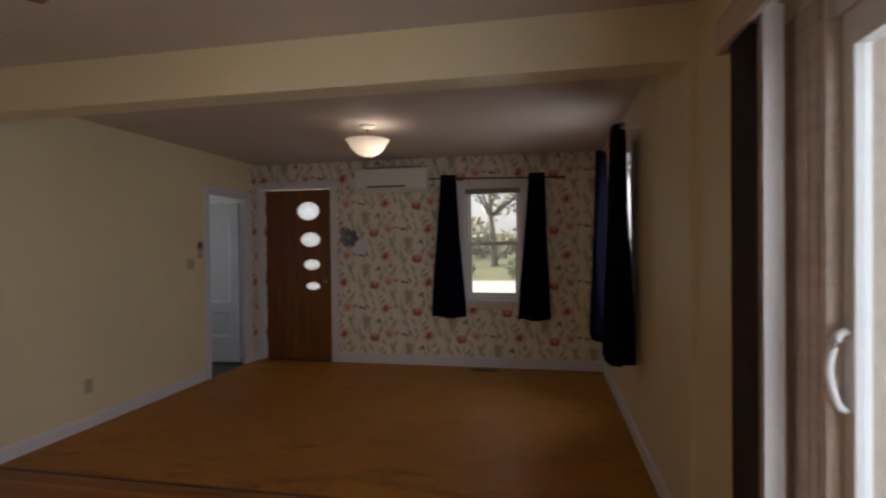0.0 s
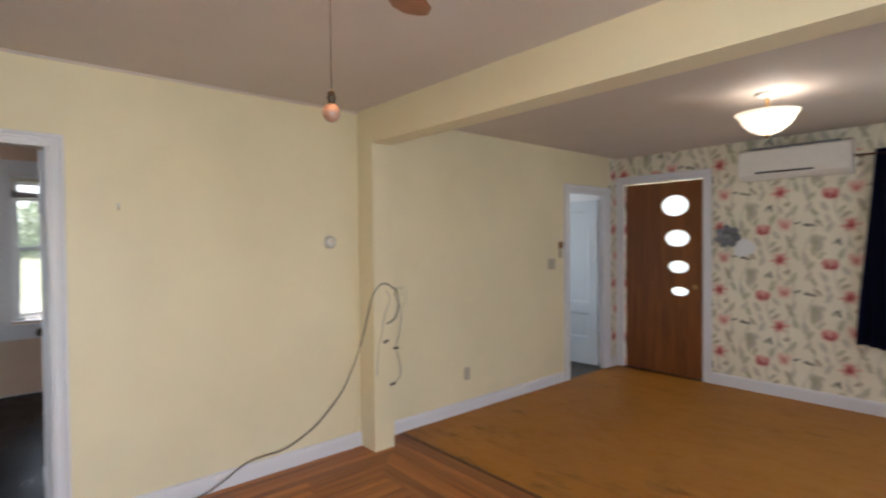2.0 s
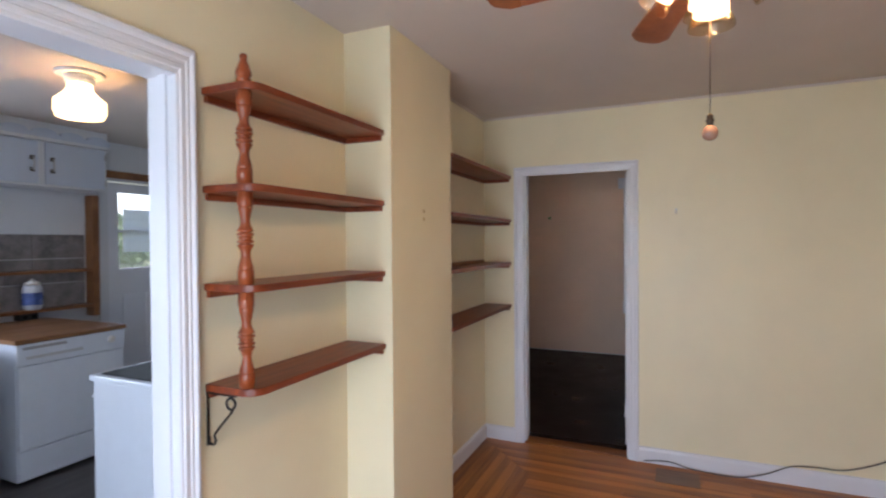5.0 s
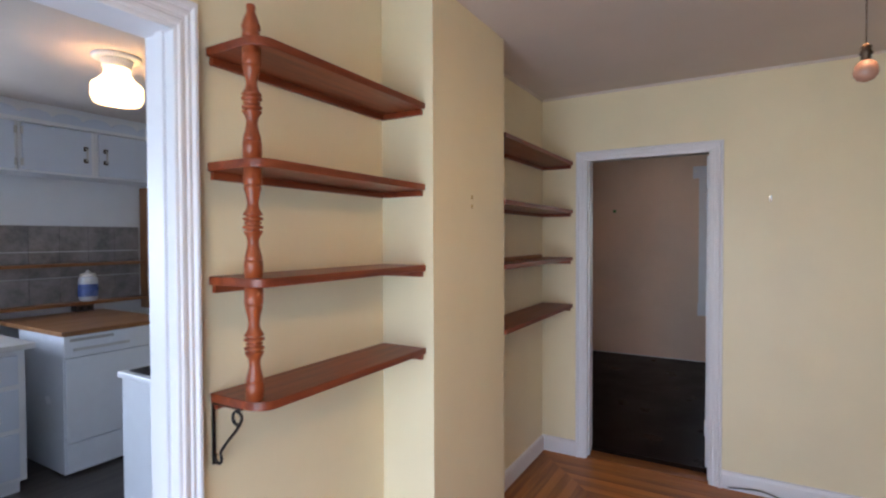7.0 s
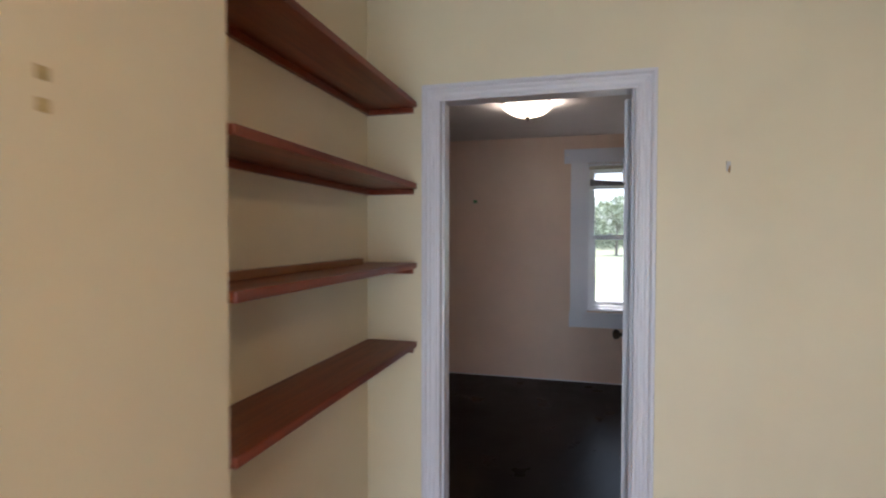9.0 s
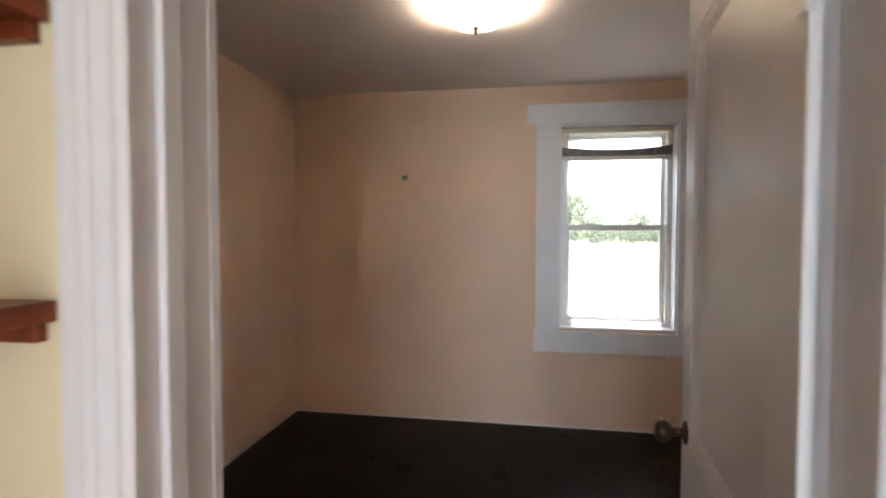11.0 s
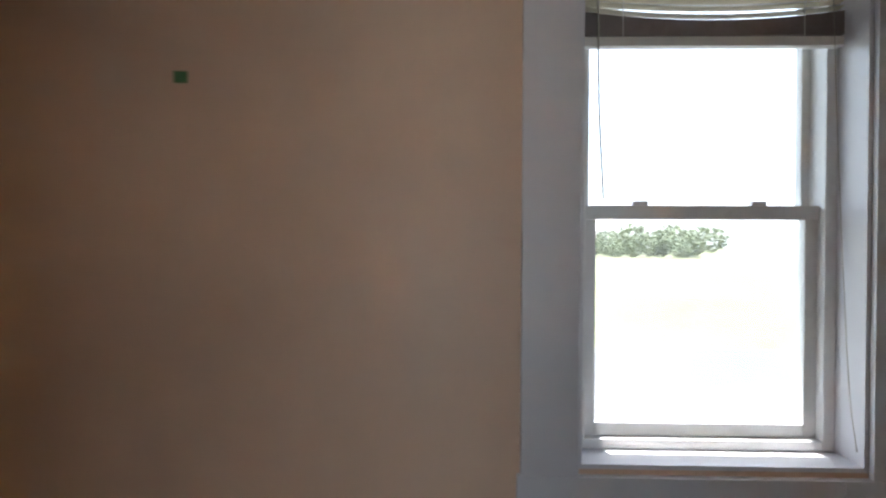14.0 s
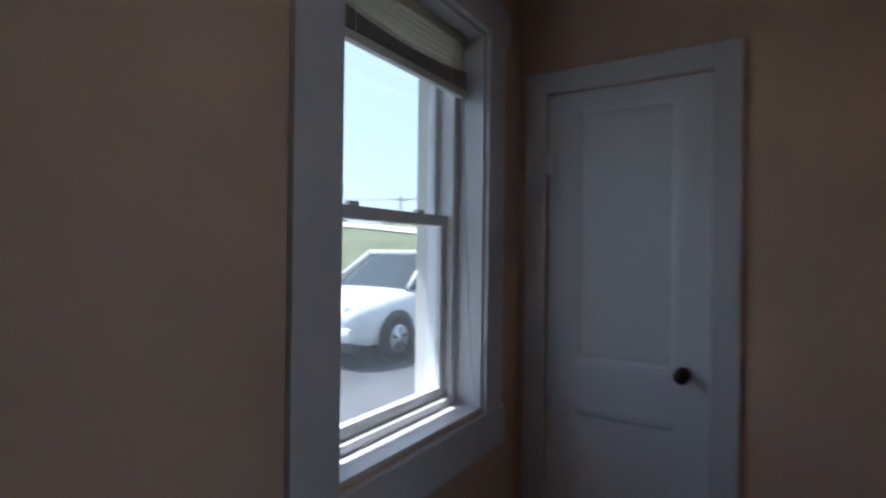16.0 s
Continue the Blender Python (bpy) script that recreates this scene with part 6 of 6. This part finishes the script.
gm = bmesh.new()
bmesh.ops.create_grid(gm, x_segments=200, y_segments=200, size=400)
for v in gm.verts:
    v.co.z = ground_z(v.co.x, v.co.y)
for f in gm.faces:
    f.smooth = True
setting("ground", gm, GRASS, "sunlit mown lawn climbing to a bank beside the house", "lawn")
setting("road_drive", boxed(-10.4, -3.9, -8.0, 13.5, GZ - 0.1, GZ + 0.012), ASPHALT, "grey asphalt drive beside the house", "drive")
rm = bmesh.new()
edge_a, edge_b = [], []
for k in range(31):
    az, r = radians(149 - k * 1.0), 74 - 1.05 * k
    for lst, dr in ((edge_a, -4.0), (edge_b, 4.5)):
        px, py = -2.3 + (r + dr) * math.cos(az), 0.2 + (r + dr) * math.sin(az)
        lst.append(rm.verts.new((px, py, ground_z(px, py) + 0.12)))
for k in range(30):
    rm.faces.new((edge_a[k], edge_a[k + 1], edge_b[k + 1], edge_b[k])).smooth = True
bmesh.ops.recalc_face_normals(rm, faces=rm.faces)
GRAVEL = plain("pale_gravel", (0.40, 0.385, 0.35), 0.9, 0, 0.14, 14, 0.15)
setting("road_street", rm, GRAVEL, "pale road crossing the grassy bank", "road")
setting("drive_front", boxed(-9.0, 9.0, 10.5, 25.0, GZ - 0.1, GZ + 0.012), GRAVEL, "pale gravel yard in front of the house", "drive")
setting("path_front", boxed(-1.5, 2.5, YN + 0.3, 10.5, GZ - 0.1, GZ + 0.015), plain("pale_concrete", (0.42, 0.41, 0.38), 0.85, 0, 0.1, 20, 0.1), "pale concrete path at the front", "path")
setting("roof", boxed(XW - 0.25, XE + 0.15, -3.60, YN + 0.16, H + 0.125, H + 0.22), SIDING, "flat underside of the house roof", "roof")
# unseen eave, its overhang set so the sun stops at the window sill
setting("roof_eave_west", boxed(XW - 0.94, XW - 0.25, -3.6, YN + 0.2, H + 0.125, H + 0.22), SIDING, "eave over the bedroom window, unseen, sized to shade it", "eave")
setting("outer_wall_west", wall_run("x", XW - 0.33, XW - 0.252, -1.3, 2.3, GZ, H + 0.12, [(0.90, 1.74, 0.73, 2.22)]), SIDING, "pale outer siding round the bedroom window", "wall")
setting("outer_wall_hall", boxed(-3.3, -1.45, 2.7, 2.8, GZ, H + 0.12), SIDING, "pale outer siding", "wall")


def tree(place, height, spread, seed, label, mat=None, leaf_size=0.30):
    random.seed(seed)
    root = thing("tree", place, label, "tree", "trees round the house")
    x, y, z = place
    th = height * 0.42
    lean = Vector((random.uniform(-0.3, 0.3), random.uniform(-0.3, 0.3), 0))
    part("trunk", tube([(x, y, z - 0.1), (x + lean.x * 0.4, y + lean.y * 0.4, z + th * 0.5), (x + lean.x, y + lean.y, z + th), (x + lean.x * 1.2, y + lean.y, z + height * 0.75)], height * 0.028, 9, 5, height * 0.008), BARK, root)
    tips = []
    for k in range(9):
        a = k * 2.4 + random.random()
        r = spread * random.uniform(0.45, 0.9)
        b = Vector((x + lean.x * 0.9, y + lean.y * 0.9, z + th * random.uniform(0.75, 1.3)))
        e = Vector((x + r * math.cos(a), y + r * math.sin(a), z + height * random.uniform(0.5, 0.9)))
        mid = b.lerp(e, 0.5) + Vector((0, 0, height * 0.05))
        part("limb", tube([b, mid, e], height * 0.011, 6, 4, height * 0.003), BARK, root)
        tips += [e, mid.lerp(e, 0.5)]
    tips.append(Vector((x + lean.x, y + lean.y, z + height * 0.92)))
    verts, faces = [], []
    for t in tips:
        for _ in range(85):
            c = t + Vector((random.gauss(0, spread * 0.23), random.gauss(0, spread * 0.23), random.gauss(0, height * 0.075)))
            u = Vector((random.gauss(0, 1), random.gauss(0, 1), random.gauss(0, 1))).normalized() * leaf_size * random.uniform(0.4, 0.8)
            w = u.cross(Vector((random.gauss(0, 1), random.gauss(0, 1), random.gauss(0, 1)))).normalized() * leaf_size * random.uniform(0.25, 0.45)
            i = len(verts)
            verts += [c - u, c + w, c + u * 0.9, c - w]
            faces.append((i, i + 1, i + 2, i + 3))
    me = bpy.data.meshes.new("crown")
    me.from_pydata([tuple(v) for v in verts], [], faces)
    me.materials.append(mat or LEAF)
    cr = new("crown", me)
    cr.parent = root
    cr.matrix_parent_inverse = root.matrix_basis.inverted()
    return root


def bush_row(name, spots, height, label, seed, mat):
    """A loose hedge of many leaves over short stems."""
    random.seed(seed)
    verts, faces = [], []
    for (x, y) in spots:
        hh = height * random.uniform(0.6, 1.25)
        ww = hh * random.uniform(0.5, 0.8)
        for _ in range(620):
            v = Vector((random.gauss(0, 1), random.gauss(0, 1), random.gauss(0, 1))).normalized() * random.uniform(0.55, 1.0)
            c = Vector((x + v.x * ww, y + v.y * ww, ground_z(x, y) + hh * 0.5 + v.z * hh * 0.5))
            u = Vector((random.gauss(0, 1), random.gauss(0, 1), random.gauss(0, 1))).normalized() * hh * 0.075
            w = u.cross(Vector((random.gauss(0, 1), random.gauss(0, 1), random.gauss(0, 1)))).normalized() * hh * 0.045
            i = len(verts)
            verts += [c - u, c + w, c + u, c - w]
            faces.append((i, i + 1, i + 2, i + 3))
    me = bpy.data.meshes.new(name)
    me.from_pydata([tuple(v) for v in verts], [], faces)
    me.materials.append(mat)
    return tagged(new(name, me), label, "hedge", "", "stuff")


# paled leaf colour carries the glare on the trees north of the house
GLARELEAF = outdoors("glare_paled_leaf", (0.26, 0.27, 0.17), (0.40, 0.38, 0.27), 3)
random.seed(8)
bush_row("hedge", [(-80 + random.uniform(-6, 6), -44 + 1.5 * k) for k in range(56)], 2.7, "row of green shrubs at the edge of the lawn", 4, HAZELEAF)
bush_row("hedge_far", [(-140 + random.uniform(-6, 6), -60 + 6.0 * k) for k in range(22)], 6.5, "distant belt of trees beyond the lawn", 5, HAZELEAF)
bush_row("hedge_ridge", [(-2.3 + (92 + random.uniform(-6, 6)) * math.cos(radians(118 + 2.1 * k)), 0.2 + 92 * math.sin(radians(118 + 2.1 * k))) for k in range(14)], 2.0, "low shrubs along the top of the bank, paled for haze", 9, HAZELEAF)
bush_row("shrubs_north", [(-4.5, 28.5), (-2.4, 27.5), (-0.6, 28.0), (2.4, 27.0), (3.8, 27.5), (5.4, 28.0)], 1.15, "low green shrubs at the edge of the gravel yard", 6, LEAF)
bush_row("hedge_north", [(-22 + 2.6 * k, 62 + random.uniform(-2, 2)) for k in range(24)], 5.0, "trees at the far side of the front yard, paled for glare", 10, GLARELEAF)
bush_row("hedge_back", [(-10 + 2.0 * k, -16 + random.uniform(-1, 1)) for k in range(14)], 2.4, "green shrubs behind the kitchen", 7, LEAF)
tree((-0.3, 41.0, GZ), 11.0, 5.5, 31, "tall yard tree, its leaves paled for glare", GLARELEAF, 0.42)
tree((8.5, 47.0, GZ), 10.0, 5.0, 32, "tree at the far side of the front yard, leaves paled for glare", GLARELEAF, 0.42)
tree((-9.0, 50.0, GZ), 10.0, 5.0, 35, "tree beside the front yard, leaves paled for glare", GLARELEAF, 0.42)
tree((-52.0, 4.5, GZ), 6.0, 2.8, 33, "young leafy tree on the lawn", HAZELEAF)

pole = thing("utility_pole", (-46, 58, GZ), "brown wooden utility pole with a crossarm by the road", "utility pole")
part("post", lathe([(0.16, GZ), (0.11, 9.0)], (-46, 58, 0), 10), BARK, pole)
part("crossarm", moved(boxed(-1.1, 1.1, -0.06, 0.06, 8.3, 8.45), pose(-46, 58, 0, 0, 0, 40)), BARK, pole)
for k, off in enumerate((-0.9, 0.9)):
    w = thing("overhead_wire", (-46, 58, 8.5), "thin overhead wire along the road", "wire", "overhead wires")
    part("strand", tube([(-110, 40 + off, 8.9), (-78, 49 + off, 8.2), (-46, 58 + off, 8.5), (-8, 69 + off, 8.0), (30, 80 + off, 8.8)], 0.025, 5, 6), CHARCOAL, w)


def suv(m, label):
    """Small sport-utility car, nose along local -x, wheels on z = 0."""
    root = thing("parked_car", tuple(m.translation), label, "car")
    # lower body: rounded sections from nose to tail (x, bottom, top, half width)
    secs = ((-2.27, 0.50, 0.66, 0.50), (-2.24, 0.40, 0.78, 0.68), (-2.13, 0.33, 0.89, 0.79), (-1.92, 0.29, 0.965, 0.855), (-1.60, 0.27, 1.02, 0.89), (-1.15, 0.26, 1.085, 0.905), (-0.6, 0.26, 1.10, 0.91),
            (0.6, 0.26, 1.11, 0.91), (1.5, 0.27, 1.11, 0.90), (1.95, 0.31, 1.10, 0.86), (2.17, 0.38, 1.06, 0.78), (2.25, 0.48, 0.95, 0.62))
    bm = bmesh.new()
    rings = []
    for x, lo, hi, w in secs:
        d = hi - lo
        half = [(0.80, 0.0), (0.95, 0.05), (0.99, 0.25), (1.0, 0.50), (0.985, 0.72), (0.93, 0.88), (0.80, 0.965), (0.45, 1.0)]
        rings.append([bm.verts.new((x, w * p, lo + d * q)) for p, q in half] + [bm.verts.new((x, -w * p, lo + d * q)) for p, q in reversed(half)])
    for p, q in zip(rings, rings[1:]):
        for i in range(16):
            bm.faces.new((p[i], p[(i + 1) % 16], q[(i + 1) % 16], q[i])).smooth = True
    bm.faces.new(rings[0])
    bm.faces.new(rings[-1][::-1])
    bmesh.ops.recalc_face_normals(bm, faces=bm.faces)
    part("body", moved(bm, m), CARPAINT, root)
    cab = bmesh.new()
    lo = [(-1.12, -0.50), (-1.0, -0.80), (2.0, -0.80), (2.14, -0.6), (2.14, 0.6), (2.0, 0.80), (-1.0, 0.80), (-1.12, 0.50)]
    hi = [(-0.30, -0.44), (-0.22, -0.62), (1.78, -0.62), (1.86, -0.5), (1.86, 0.5), (1.78, 0.62), (-0.22, 0.62), (-0.30, 0.44)]
    a = [cab.verts.new((x, y, 1.06)) for x, y in lo]
    b = [cab.verts.new((x, y, 1.62)) for x, y in hi]
    for i in range(8):
        cab.faces.new((a[i], a[(i + 1) % 8], b[(i + 1) % 8], b[i]))
    cab.faces.new(b)
    cab.faces.new(a[::-1])
    bmesh.ops.recalc_face_normals(cab, faces=cab.faces)
    bmesh.ops.bevel(cab, geom=list(cab.edges), offset=0.03, segments=2, affect='EDGES')
    part("glasshouse", moved(cab, m), CARGLASS, root, "dark car windows")
    part("roof", moved(boxed(-0.30, 1.90, -0.66, 0.66, 1.60, 1.69, bevel=0.035), m), CARPAINT, root)
    for s in (-1, 1):
        for p, q in (((-1.05, 0.835, 1.09), (-0.24, 0.655, 1.63)), ((0.42, 0.83, 1.09), (0.46, 0.655, 1.63)), ((1.30, 0.83, 1.09), (1.28, 0.655, 1.63)), ((2.14, 0.82, 1.09), (1.84, 0.655, 1.63))):
            part("pillar", moved(tube([(p[0], s * p[1], p[2]), (q[0], s * q[1], q[2])], 0.035, 6, 1), m), CARPAINT, root)
        part("mirror", moved(boxed(-0.86, -0.70, s * 0.98 - 0.11, s * 0.98 + 0.11, 1.12, 1.26, bevel=0.03), m), CARPAINT, root)
        part("headlight", moved(boxed(-0.11, 0.11, -0.13, 0.13, -0.055, 0.055, bevel=0.03), m @ pose(-2.055, s * 0.60, 0.80, 0, 20, -s * 34)), LENS, root, "clear headlight")
        part("rear_light", moved(boxed(2.10, 2.27, s * 0.76 - 0.09, s * 0.76 + 0.09, 0.85, 1.15, bevel=0.02), m), plain("red_lens", (0.4, 0.03, 0.02), 0.2), root)
        part("door_seam", moved(boxed(-0.86, -0.85, s * 0.8835 - 0.002, s * 0.8835 + 0.002, 0.5, 1.06), m), CHARCOAL, root)
        part("door_seam", moved(boxed(0.44, 0.45, s * 0.8835 - 0.002, s * 0.8835 + 0.002, 0.5, 1.06), m), CHARCOAL, root)
        part("sill", moved(boxed(-1.0, 1.0, s * 0.86 - 0.05, s * 0.86 + 0.05, 0.30, 0.43, bevel=0.02), m), CHARCOAL, root)
        for x in (-1.38, 1.34):
            r = Matrix.Rotation(radians(90), 4, 'X')
            part("wheel_arch", moved(lathe([(0.42, -0.02), (0.42, 0.02)], (x, s * 0.893, 0.37), 24, r), m), CHARCOAL, root)
            wh = part("wheel", moved(lathe([(0.20, -0.10), (0.33, -0.11), (0.36, -0.07), (0.36, 0.07), (0.33, 0.11), (0.20, 0.10)], (x, s * 0.82, 0.36), 28, r), m), RUBBER, root)
            part("rim", moved(lathe([(0.21, -0.115), (0.22, 0.0), (0.21, 0.115)], (x, s * 0.82, 0.36), 20, r), m), ALLOY, wh, "silver alloy rim")
            for k in range(5):
                part("rim_gap", moved(boxed(-0.022, 0.022, -0.002, 0.002, 0.06, 0.17), m @ pose(x, s * 0.937, 0.36, 0, 72 * k, 0)), CHARCOAL, wh)
    part("grille", moved(boxed(-2.285, -2.15, -0.36, 0.36, 0.63, 0.77, bevel=0.03), m), CHARCOAL, root)
    for z in (0.675, 0.725):
        part("grille_bar", moved(boxed(-2.296, -2.26, -0.35, 0.35, z - 0.01, z + 0.014), m), ALLOY, root)
    part("bumper", moved(boxed(-2.29, -2.02, -0.74, 0.74, 0.36, 0.60, bevel=0.10), m), CARPAINT, root)
    part("air_dam", moved(boxed(-2.2, -2.0, -0.72, 0.72, 0.22, 0.36, bevel=0.03), m), CHARCOAL, root)
    part("underbody", moved(boxed(-2.0, 2.05, -0.75, 0.75, 0.22, 0.45), m), CHARCOAL, root)
    return root


suv(pose(-7.92, 7.55, GZ + 0.012, 0, 0, 90), "white sport-utility car parked on the drive")
